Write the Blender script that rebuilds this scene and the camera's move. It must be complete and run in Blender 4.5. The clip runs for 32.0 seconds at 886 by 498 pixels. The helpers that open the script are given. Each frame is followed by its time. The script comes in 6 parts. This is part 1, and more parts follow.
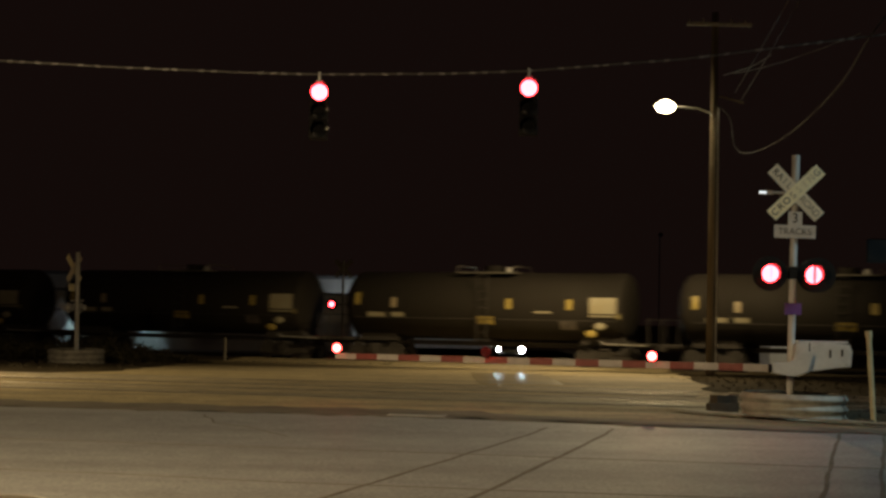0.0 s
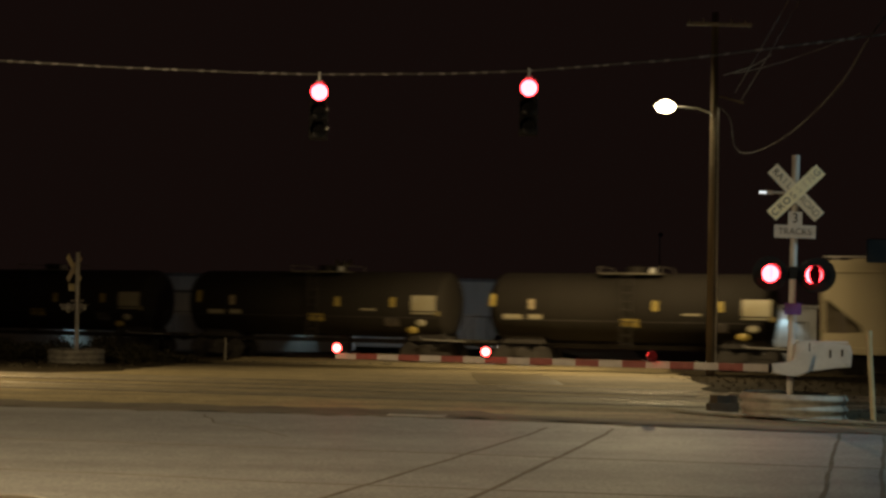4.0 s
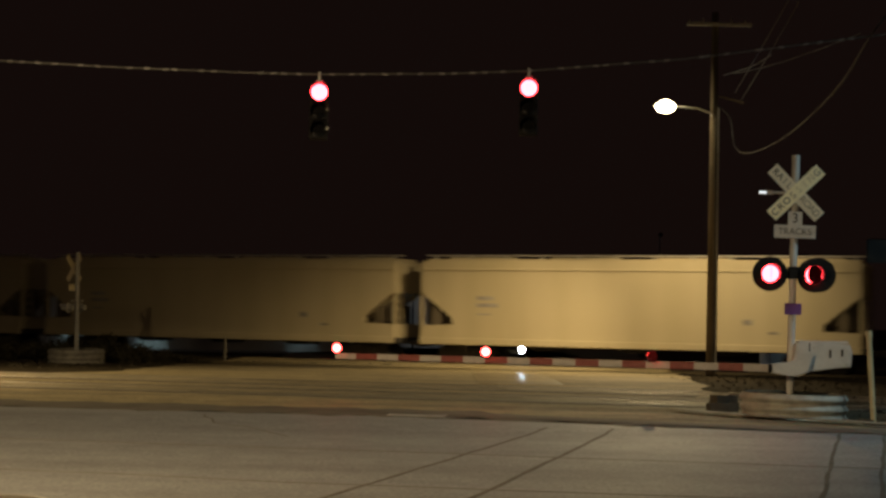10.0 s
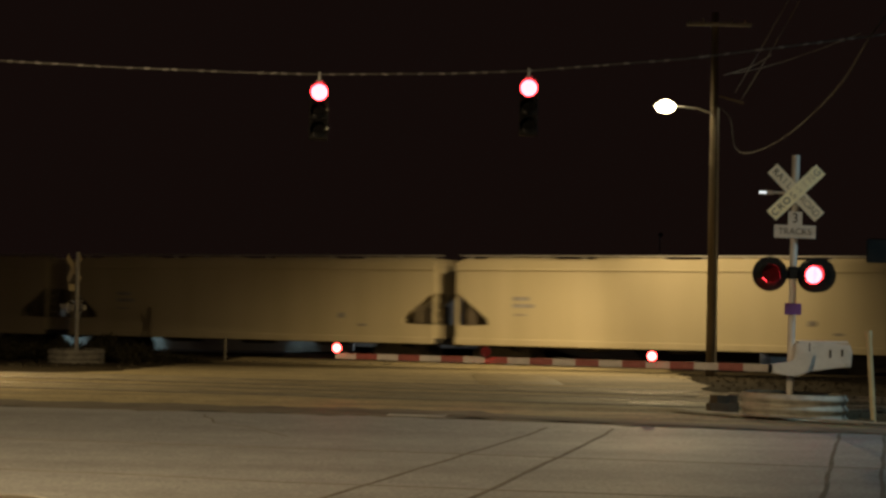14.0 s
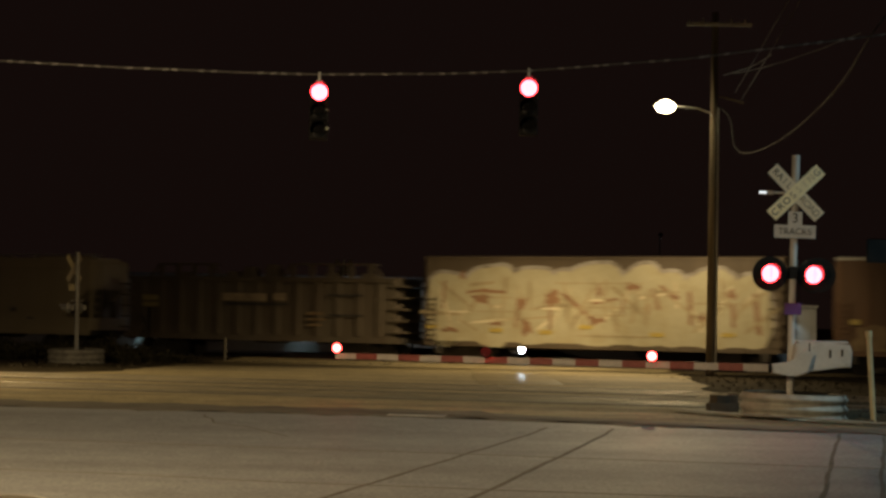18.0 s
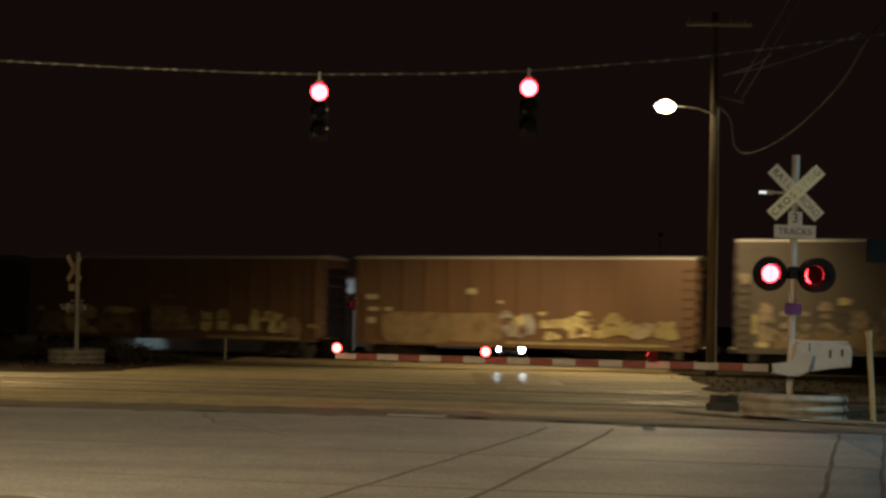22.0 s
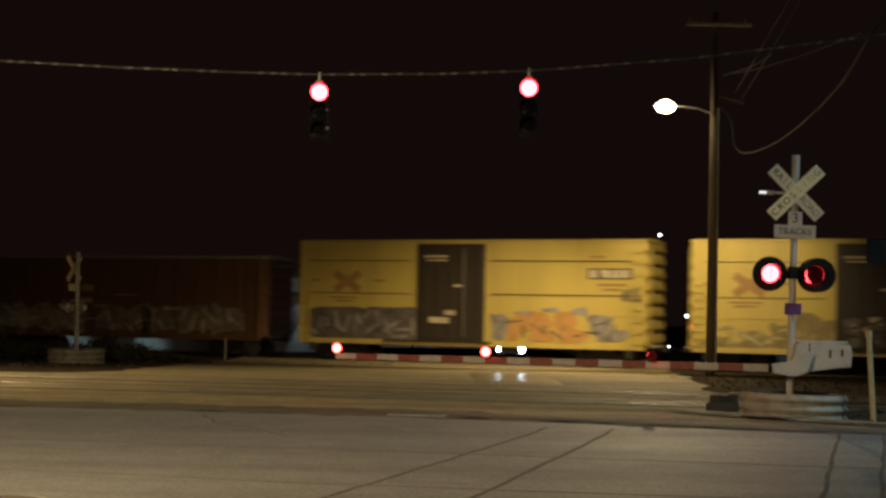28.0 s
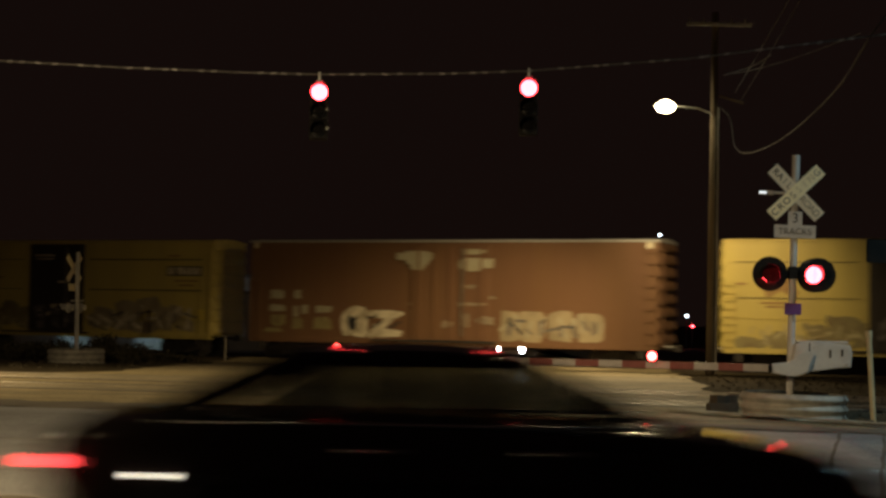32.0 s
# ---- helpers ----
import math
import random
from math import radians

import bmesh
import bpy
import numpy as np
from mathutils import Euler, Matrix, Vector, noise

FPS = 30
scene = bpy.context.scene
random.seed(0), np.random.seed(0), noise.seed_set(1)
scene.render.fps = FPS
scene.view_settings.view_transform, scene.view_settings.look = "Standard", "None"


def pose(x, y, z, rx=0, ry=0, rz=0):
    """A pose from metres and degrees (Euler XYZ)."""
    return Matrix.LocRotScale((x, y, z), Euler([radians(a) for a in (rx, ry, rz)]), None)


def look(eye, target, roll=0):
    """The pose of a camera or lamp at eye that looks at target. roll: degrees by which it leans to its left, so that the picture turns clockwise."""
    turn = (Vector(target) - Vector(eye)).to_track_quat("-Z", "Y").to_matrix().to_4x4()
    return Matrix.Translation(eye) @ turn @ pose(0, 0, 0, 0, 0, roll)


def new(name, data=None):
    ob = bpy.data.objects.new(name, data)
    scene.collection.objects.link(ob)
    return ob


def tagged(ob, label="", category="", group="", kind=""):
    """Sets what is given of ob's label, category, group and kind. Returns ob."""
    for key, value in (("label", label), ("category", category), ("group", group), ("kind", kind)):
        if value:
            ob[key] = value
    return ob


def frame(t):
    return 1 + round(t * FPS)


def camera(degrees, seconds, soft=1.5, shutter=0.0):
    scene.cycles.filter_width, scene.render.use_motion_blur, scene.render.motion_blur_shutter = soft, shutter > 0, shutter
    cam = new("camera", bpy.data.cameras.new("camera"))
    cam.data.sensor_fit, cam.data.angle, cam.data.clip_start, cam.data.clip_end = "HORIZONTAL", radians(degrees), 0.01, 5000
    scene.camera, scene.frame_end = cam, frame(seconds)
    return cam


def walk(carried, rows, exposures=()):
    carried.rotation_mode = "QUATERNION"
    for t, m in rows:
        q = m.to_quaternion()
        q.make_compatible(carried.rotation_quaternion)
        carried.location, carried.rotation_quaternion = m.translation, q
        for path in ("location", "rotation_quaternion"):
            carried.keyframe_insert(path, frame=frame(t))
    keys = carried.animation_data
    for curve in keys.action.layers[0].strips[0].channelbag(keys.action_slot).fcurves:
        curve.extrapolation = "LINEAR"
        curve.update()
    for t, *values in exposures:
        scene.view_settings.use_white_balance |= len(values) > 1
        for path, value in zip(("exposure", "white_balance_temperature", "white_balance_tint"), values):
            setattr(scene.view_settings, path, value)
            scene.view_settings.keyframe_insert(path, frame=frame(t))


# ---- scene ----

# camera: on a tripod, standing still
cam = camera(31.28, 32.0, soft=2.8, shutter=0.9)
EYE = (0, 0, 1.57)
SIGHT = (0, 100, 1.57 + 4.5)
walk(cam, [(0, look(EYE, SIGHT, 1.1)), (32, look(EYE, SIGHT, 1.1))])

# night: an almost black sky
world = bpy.data.worlds.new("night")
scene.world = world
world.use_nodes = True
world.node_tree.nodes["Background"].inputs[0].default_value = (1.0, 0.52, 0.42, 1)
world.node_tree.nodes["Background"].inputs[1].default_value = 0.006


def lamp(name, place, colour, watts, size=0.25, spot=0, target=None, blend=0.8):
    data = bpy.data.lights.new(name, "SPOT" if spot else "POINT")
    data.color, data.energy, data.shadow_soft_size = colour, watts, size
    if spot:
        data.spot_size, data.spot_blend = radians(spot), blend
    ob = new(name, data)
    ob.matrix_world = look(place, target) if target else pose(*place)
    return ob


WARM = (1.0, 0.745, 0.385)
SODIUM = (1.0, 0.73, 0.40)
COOL = (0.58, 0.89, 1.0)
for aim, watts, spread in (((-1.2, 67.4, -3.7), 8400, 61), ((12.0, 66.0, 0.0), 3300, 80), ((-1.0, 42.0, -5.0), 7100, 98), ((4.0, 62.0, 0.0), 1300, 120)):
    lamp("pole_lamp_light", (7.84, 56.9, 9.05), WARM, watts, 0.25, spread, aim, 1.0)
lamp("street_light_glow", (-11.0, 5.0, 9.2), SODIUM, 18200, 0.3, 90, (-9.0, 15.5, 0))
lamp("corner_light_glow", (13.0, 24.0, 9.2), COOL, 1500, 0.5, 130, (9.0, 23.0, 0))
lamp("side_light_glow", (-16.0, 37.0, 9.2), WARM, 4600, 0.3, 122, (-13.0, 38.0, 0))
lamp("headlight_beam", (3.14, 87.1, 0.03), COOL, 500, 0.07, 60, (2.6, 60.0, -0.6))
lamp("headlight_beam", (4.46, 87.1, 0.03), COOL, 500, 0.07, 60, (3.4, 60.0, -0.6))
# placed out of sight to give the warehouse wall its bluish light
lamp("yard_light_glow", (-2.0, 110.0, 3.9), (0.82, 0.93, 1.0), 260, 0.15)
lamp("yard_light_glow", (-7.1, 122.3, 3.0), (0.86, 0.94, 1.0), 22, 0.10)
# added light that gives the cabin wall its bluish brightness, source unknown
lamp("cabin_fill_light", (15.6, 71.55, 2.1), COOL, 20, 0.05, 120, (15.6, 72.0, 0.5), 0.6)
for x, watts in ((-23.7, 120), (-18.75, 120), (-8.9, 50)):
    lamp("wall_lamp_light", (x, 101.35, 2.25), COOL, watts, 0.06, 50, (x, 101.75, -0.6), 0.5)


# ---- materials ----
def material(name, colour, rough=0.7, metal=0.0, vary=0.25, scale=3.0, dirt=None, amount=0.4, bump=0.15,
             grain=40.0, glow=0.0, streak=False, spec=0.5, hue=None, long=0.0):
    """A painted or worn surface: broad stains, fine grain, relief; dirt is a second colour that shows in patches."""
    m = bpy.data.materials.new(name)
    m.use_nodes = True
    nt = m.node_tree
    n, l = nt.nodes, nt.links
    b = n["Principled BSDF"]
    b.inputs["Roughness"].default_value, b.inputs["Metallic"].default_value = rough, metal
    b.inputs["Specular IOR Level"].default_value = spec
    co = n.new("ShaderNodeTexCoord")
    mp = n.new("ShaderNodeMapping")
    l.new(co.outputs["Object"], mp.inputs[0])
    if streak:
        mp.inputs["Scale"].default_value = (1.0, 1.0, 0.12)
    if long:
        mp.inputs["Scale"].default_value = (0.18, 1.0, 1.0)
    big = n.new("ShaderNodeTexNoise")
    big.inputs["Scale"].default_value, big.inputs["Detail"].default_value = scale, 6
    l.new(mp.outputs[0], big.inputs[0])
    fine = n.new("ShaderNodeTexNoise")
    fine.inputs["Scale"].default_value, fine.inputs["Detail"].default_value = grain, 4
    l.new(co.outputs["Object"], fine.inputs[0])
    ramp = n.new("ShaderNodeValToRGB")
    ramp.color_ramp.elements[0].position, ramp.color_ramp.elements[1].position = 0.42, 0.68
    l.new(big.outputs[0], ramp.inputs[0])
    mix = n.new("ShaderNodeMix")
    mix.data_type = "RGBA"
    mix.inputs["A"].default_value = (*colour, 1)
    d = dirt or tuple(c * 0.45 for c in colour)
    mix.inputs["B"].default_value = (*d, 1)
    k = n.new("ShaderNodeMath")
    k.operation = "MULTIPLY"
    k.inputs[1].default_value = amount
    l.new(ramp.outputs[0], k.inputs[0])
    l.new(k.outputs[0], mix.inputs["Factor"])
    val = n.new("ShaderNodeMath")
    val.operation = "MULTIPLY_ADD"
    l.new(fine.outputs[0], val.inputs[0])
    val.inputs[1].default_value, val.inputs[2].default_value = vary * 2, 1 - vary
    hsv = n.new("ShaderNodeHueSaturation")
    if long:
        # patches of wear and spilt grit, of about a step's length
        mid = n.new("ShaderNodeTexNoise")
        mid.inputs["Scale"].default_value, mid.inputs["Detail"].default_value, mid.inputs["Roughness"].default_value = 1.5, 8, 0.72
        l.new(co.outputs["Object"], mid.inputs[0])
        cut = n.new("ShaderNodeMapRange")
        cut.inputs["From Min"].default_value, cut.inputs["From Max"].default_value = 0.34, 0.66
        cut.inputs["To Min"].default_value, cut.inputs["To Max"].default_value = 1 - long, 1 + long * 0.85
        l.new(mid.outputs[0], cut.inputs["Value"])
        both = n.new("ShaderNodeMath")
        both.operation = "MULTIPLY"
        l.new(val.outputs[0], both.inputs[0])
        l.new(cut.outputs[0], both.inputs[1])
        val = both
    l.new(val.outputs[0], hsv.inputs["Value"])
    l.new(mix.outputs["Result"], hsv.inputs["Color"])
    l.new(hsv.outputs[0], b.inputs["Base Color"])
    rr = n.new("ShaderNodeMath")
    rr.operation = "MULTIPLY_ADD"
    l.new(big.outputs[0], rr.inputs[0])
    rr.inputs[1].default_value, rr.inputs[2].default_value = 0.3, rough - 0.15
    l.new(rr.outputs[0], b.inputs["Roughness"])
    if bump:
        bp = n.new("ShaderNodeBump")
        bp.inputs["Strength"].default_value, bp.inputs["Distance"].default_value = bump, 0.02
        l.new(fine.outputs[0], bp.inputs["Height"])
        l.new(bp.outputs[0], b.inputs["Normal"])
    if glow:
        b.inputs["Emission Color"].default_value = (*(hue or colour), 1)
        b.inputs["Emission Strength"].default_value = glow
    return m


M = {}
M["concrete"] = material("street_concrete", (0.262, 0.264, 0.256), 0.66, spec=0.4, vary=0.8, scale=0.55, amount=0.5, grain=22, bump=0.12, long=0.15, dirt=(0.16, 0.155, 0.143))
# yellow of the warm lamplight is mixed into this asphalt's base colour
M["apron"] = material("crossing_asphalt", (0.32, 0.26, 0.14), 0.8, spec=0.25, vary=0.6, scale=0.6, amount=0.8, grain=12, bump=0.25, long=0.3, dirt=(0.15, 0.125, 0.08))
M["panel"] = material("crossing_panel", (0.26, 0.215, 0.125), 0.75, spec=0.3, vary=0.25, scale=0.8, amount=0.5, grain=45, bump=0.3)
M["gravel"] = material("dark_gravel", (0.06, 0.048, 0.030), 0.95, spec=0.04, vary=0.6, scale=0.8, amount=0.6, grain=18, bump=1.0)
M["stone"] = material("loose_stone", (0.085, 0.072, 0.05), 0.9, spec=0.05, vary=0.4, scale=2.0, amount=0.6)
M["seam"] = material("tar_seam", (0.18, 0.16, 0.13), 0.9, vary=0.3, spec=0.1)
M["kerb"] = material("worn_kerb_concrete", (0.30, 0.27, 0.20), 0.8, spec=0.2, vary=0.5, scale=1.2, amount=0.6, grain=18)
M["gutter"] = material("gutter_dirt", (0.135, 0.115, 0.082), 0.8, vary=0.4, scale=1.2, amount=0.6)
M["flange"] = material("flangeway_shade", (0.028, 0.024, 0.018), 0.9, spec=0.1)
M["rail"] = material("rail_steel", (0.30, 0.27, 0.23), 0.4, metal=0.9)
M["sleeper"] = material("sleeper_wood", (0.06, 0.045, 0.03), 0.9, vary=0.4)
M["galv"] = material("galvanised_steel", (0.55, 0.54, 0.50), 0.5, metal=0.35, vary=0.12, scale=6, amount=0.3)
M["silver"] = material("silver_paint", (0.62, 0.61, 0.58), 0.5, vary=0.1, scale=6, amount=0.25)
M["signwhite"] = material("sign_white", (1.0, 0.88, 0.56), 0.5, vary=0.05, scale=9, amount=0.3, dirt=(0.62, 0.52, 0.32), bump=0)
M["signblack"] = material("sign_black", (0.055, 0.045, 0.03), 0.6, bump=0)
M["signpale"] = material("sign_dull_white", (0.80, 0.69, 0.50), 0.5, vary=0.05, scale=9, amount=0.3, dirt=(0.55, 0.46, 0.30), bump=0)
M["signgrey"] = material("sign_greyed_white", (0.62, 0.545, 0.46), 0.5, vary=0.06, scale=9, amount=0.4, dirt=(0.45, 0.39, 0.32), bump=0)
M["black"] = material("black_paint", (0.015, 0.014, 0.013), 0.55, vary=0.2)
M["underframe"] = material("grimy_underframe", (0.04, 0.034, 0.028), 0.8, vary=0.4)
M["blue"] = material("blue_sign", (0.17, 0.075, 0.30), 0.5, bump=0)
M["yellowpost"] = material("yellow_post", (0.62, 0.55, 0.34), 0.55, vary=0.1)
M["wood"] = material("weathered_pole_wood", (0.25, 0.19, 0.12), 0.85, vary=0.3, scale=4, streak=True, amount=0.6)
M["armwhite"] = material("gate_white", (0.41, 0.37, 0.335), 0.5, vary=0.06, scale=8, amount=0.3)
M["armred"] = material("gate_red", (0.21, 0.032, 0.022), 0.5, vary=0.1, scale=8, amount=0.3)
M["hood"] = material("signal_black", (0.010, 0.009, 0.008), 0.65, spec=0.25)
M["ringsteel"] = material("weathered_culvert_steel", (0.42, 0.40, 0.34), 0.6, metal=0.1, vary=0.2, scale=5, amount=0.6)
M["dimred"] = material("unlit_red_lens", (0.12, 0.006, 0.008), 0.25, bump=0)
M["redlens"] = material("lit_red_lens", (0.6, 0.02, 0.03), 0.3, glow=26, hue=(1.0, 0.035, 0.045), bump=0)
M["gatelens"] = material("lit_gate_lens", (0.6, 0.02, 0.03), 0.3, glow=34, hue=(1.0, 0.04, 0.035), bump=0)
M["warmlens"] = material("lit_street_lens", (0.9, 0.85, 0.6), 0.3, glow=28, hue=(1.0, 0.86, 0.5), bump=0)
M["headlens"] = material("lit_headlamp", (0.9, 0.9, 0.9), 0.2, glow=90, hue=(0.92, 0.95, 1.0), bump=0)
M["coollens"] = material("lit_cool_lens", (0.9, 0.9, 0.9), 0.2, glow=14, hue=(0.75, 0.88, 1.0), bump=0)
M["cable"] = material("cable", (0.035, 0.033, 0.03), 0.6, bump=0)
M["hopper"] = material("hopper_cream", (0.50, 0.43, 0.285), 0.55, vary=0.06, scale=0.7, streak=True, amount=0.4, dirt=(0.37, 0.31, 0.18), grain=25)
M["webbrown"] = material("grimy_brown_steel", (0.12, 0.096, 0.062), 0.75, vary=0.3, scale=2, amount=0.6)
M["tank"] = material("tank_black", (0.025, 0.021, 0.016), 0.78, spec=0.2, vary=0.25, scale=0.9, streak=True, amount=0.5, dirt=(0.024, 0.020, 0.016))
M["boxyellow"] = material("boxcar_yellow", (0.61, 0.488, 0.13), 0.5, vary=0.06, scale=0.9, streak=True, amount=0.4, dirt=(0.37, 0.28, 0.105))
M["boxorange"] = material("boxcar_oxide_orange", (0.178, 0.092, 0.042), 0.6, vary=0.1, scale=0.8, streak=True, amount=0.5, dirt=(0.16, 0.075, 0.04))
M["boxdull"] = material("boxcar_dull_brown", (0.140, 0.076, 0.040), 0.6, vary=0.12, scale=0.8, streak=True, amount=0.6, dirt=(0.10, 0.06, 0.038))
M["boxgrey"] = material("boxcar_grey", (0.118, 0.096, 0.074), 0.6, vary=0.1, scale=0.8, streak=True, amount=0.5, dirt=(0.075, 0.065, 0.05))
M["boxdark"] = material("boxcar_dark_brown", (0.10, 0.075, 0.05), 0.6, vary=0.1, scale=0.8, streak=True, amount=0.5)
M["oldhopper"] = material("weathered_grey_hopper", (0.115, 0.094, 0.068), 0.7, vary=0.2, scale=0.9, streak=True, amount=0.7, dirt=(0.075, 0.052, 0.035))
M["spraywhite"] = material("spray_cream", (0.7, 0.63, 0.46), 0.6, vary=0.15, scale=2.2, amount=0.9, dirt=(0.34, 0.27, 0.16), grain=9)
M["sprayyellow"] = material("spray_yellow", (0.52, 0.44, 0.22), 0.6, vary=0.15, scale=2.2, amount=0.9, dirt=(0.24, 0.17, 0.08), grain=9)
M["sprayred"] = material("spray_red", (0.40, 0.10, 0.06), 0.6, vary=0.06, scale=2, amount=0.3)
M["sprayblack"] = material("spray_black", (0.03, 0.03, 0.03), 0.6)
M["spraygrey"] = material("spray_grey_blue", (0.34, 0.32, 0.3), 0.6, vary=0.15, scale=2.2, amount=0.9, dirt=(0.16, 0.14, 0.12), grain=9)
M["reflect"] = material("reflective_yellow", (0.46, 0.35, 0.09), 0.4, bump=0)
M["wallwhite"] = material("white_sheet_wall", (0.62, 0.60, 0.55), 0.6, vary=0.08, scale=0.8, streak=True, amount=0.3)
M["roofgrey"] = material("grey_roof", (0.2, 0.2, 0.2), 0.7)
M["leaf"] = material("dark_leaf", (0.075, 0.066, 0.032), 0.8, vary=0.4, bump=0)
M["bark"] = material("bark", (0.08, 0.06, 0.045), 0.9)
M["carblack"] = material("car_dark_paint", (0.030, 0.023, 0.020), 0.10, spec=0.5, vary=0.1, bump=0)
M["sign_yellow"] = material("placard_yellow", (0.85, 0.66, 0.10), 0.4, vary=0.1, scale=5, amount=0.4, bump=0)
M["emblem"] = material("faded_emblem_red", (0.40, 0.24, 0.085), 0.6, vary=0.06, scale=2, amount=0.4)
M["sprayorange"] = material("spray_orange", (0.55, 0.30, 0.10), 0.6, vary=0.06, scale=2, amount=0.3)
M["palepatch"] = material("pale_patch", (0.42, 0.40, 0.35), 0.6, vary=0.2, scale=4)
M["sprayfaint"] = material("spray_faint_buff", (0.34, 0.27, 0.18), 0.6, vary=0.15, scale=2.2, amount=0.9, dirt=(0.17, 0.13, 0.09), grain=9)
M["wire"] = material("span_wire_steel", (0.15, 0.142, 0.13), 0.45, metal=0.3, bump=0)
M["spraycream"] = material("spray_dull_cream", (0.42, 0.385, 0.27), 0.6, vary=0.15, scale=1.3, amount=0.8, dirt=(0.36, 0.31, 0.19), grain=9)
M["glintsteel"] = material("lashing_glint_steel", (0.36, 0.35, 0.33), 0.4, metal=0.4, bump=0)
M["spraydun"] = material("spray_dun_line", (0.38, 0.31, 0.19), 0.6, vary=0.15, scale=1.3, amount=0.6)
M["spraydark"] = material("spray_dull_grey", (0.15, 0.13, 0.115), 0.6, vary=0.2, scale=2.2, amount=0.8, dirt=(0.06, 0.052, 0.045), grain=9)
M["signfaded"] = material("sign_faded_black", (0.66, 0.56, 0.34), 0.6, bump=0)
M["signworn"] = material("sign_worn_black", (0.30, 0.24, 0.15), 0.6, bump=0)
M["sprayold"] = material("spray_faded_pale", (0.52, 0.45, 0.24), 0.6, vary=0.15, scale=2.2, amount=0.9, dirt=(0.3, 0.22, 0.09), grain=9)
M["galvdark"] = material("dirty_galvanised", (0.22, 0.20, 0.16), 0.6, metal=0.2, vary=0.15, scale=5, amount=0.5)
M["smalllens"] = material("dim_side_lens", (0.8, 0.8, 0.75), 0.3, glow=1.2, hue=(0.9, 0.95, 1.0), bump=0)
M["passlens"] = material("lit_passing_headlamp", (0.9, 0.9, 0.9), 0.2, glow=30, hue=(0.95, 0.96, 1.0), bump=0)
# dark door paint, also used for the shade painted along side seams
M["doordark"] = material("door_paint_and_seam_shade", (0.045, 0.034, 0.025), 0.6, vary=0.15, scale=1.5, streak=True, amount=0.5)
M["glass"] = material("dark_glass", (0.01, 0.01, 0.01), 0.08, bump=0)
M["shinyroad"] = material("smooth_asphalt", (0.32, 0.26, 0.14), 0.36, spec=0.6, vary=0.3, scale=0.6, amount=0.8, grain=12, bump=0.06, long=0.3, dirt=(0.15, 0.125, 0.08))
M["accentrust"] = material("spray_brick_red", (0.27, 0.15, 0.085), 0.6, vary=0.15, scale=2, amount=0.5)
M["sprayolive"] = material("spray_dull_olive", (0.30, 0.25, 0.11), 0.6, vary=0.15, scale=2.2, amount=0.7, dirt=(0.18, 0.13, 0.06), grain=9)
M["sprayhaze"] = material("spray_thin_tan", (0.24, 0.17, 0.095), 0.65, vary=0.15, scale=2.2, amount=0.8, dirt=(0.15, 0.095, 0.05), grain=9)
M["aluminium"] = material("dull_aluminium_sheet", (0.62, 0.64, 0.66), 0.5, metal=0.2, vary=0.08, scale=2, amount=0.3)
# metal of the glint balls added to one traffic signal
M["clip"] = material("glint_ball_metal", (0.85, 0.85, 0.82), 0.3, metal=1.0, bump=0)
M["tyre"] = material("tyre", (0.02, 0.02, 0.02), 0.85)
M["chrome"] = material("chrome", (0.7, 0.7, 0.7), 0.2, metal=1.0, bump=0)


def glass_material(name, tint):
    m = bpy.data.materials.new(name)
    m.use_nodes = True
    b = m.node_tree.nodes["Principled BSDF"]
    b.inputs["Base Color"].default_value = (*tint, 1)
    b.inputs["Transmission Weight"].default_value, b.inputs["Roughness"].default_value, b.inputs["IOR"].default_value = 1.0, 0.02, 1.45
    return m


M["carglass"] = glass_material("tinted_car_glass", (0.32, 0.33, 0.32))


# ---- mesh helpers ----
def mesh_of(name, bm, mat, smooth=False):
    bmesh.ops.recalc_face_normals(bm, faces=bm.faces)
    me = bpy.data.meshes.new(name)
    bm.to_mesh(me)
    bm.free()
    me.materials.append(mat)
    if smooth:
        for p in me.polygons:
            p.use_smooth = True
    return me


def part(name, bm, mat, parent=None, label="", smooth=False, at=None):
    ob = new(name, mesh_of(name, bm, mat, smooth))
    if parent:
        ob.parent = parent
    if at is not None:
        ob.matrix_basis = at
    return tagged(ob, label) if label else ob


def holder(name, m, label, category, group="", kind=""):
    ob = new(name)
    ob.matrix_basis = m
    return tagged(ob, label, category, group, kind)


def block(bm, x0, x1, y0, y1, z0, z1, bevel=0.0):
    r = bmesh.ops.create_cube(bm, size=1)
    bmesh.ops.transform(bm, verts=r["verts"], matrix=Matrix.Translation(((x0 + x1) / 2, (y0 + y1) / 2, (z0 + z1) / 2))
                        @ Matrix.Diagonal((x1 - x0, y1 - y0, z1 - z0, 1)))
    if bevel:
        edges = {e for v in r["verts"] for e in v.link_edges}
        bmesh.ops.bevel(bm, geom=list(edges), offset=bevel, segments=1, affect="EDGES")
    return bm


def rod(bm, a, b, r0, r1=None, sides=12):
    a, b = Vector(a), Vector(b)
    d = b - a
    m = Matrix.Translation((a + b) / 2) @ d.to_track_quat("Z", "Y").to_matrix().to_4x4()
    bmesh.ops.create_cone(bm, cap_ends=True, segments=sides, radius1=r0, radius2=r0 if r1 is None else r1, depth=d.length, matrix=m)
    return bm


def ball(bm, c, r, sx=1, sy=1, sz=1, seg=14):
    bmesh.ops.create_uvsphere(bm, u_segments=seg, v_segments=seg // 2 + 1, radius=r, matrix=Matrix.Translation(c) @ Matrix.Diagonal((sx, sy, sz, 1)))
    return bm


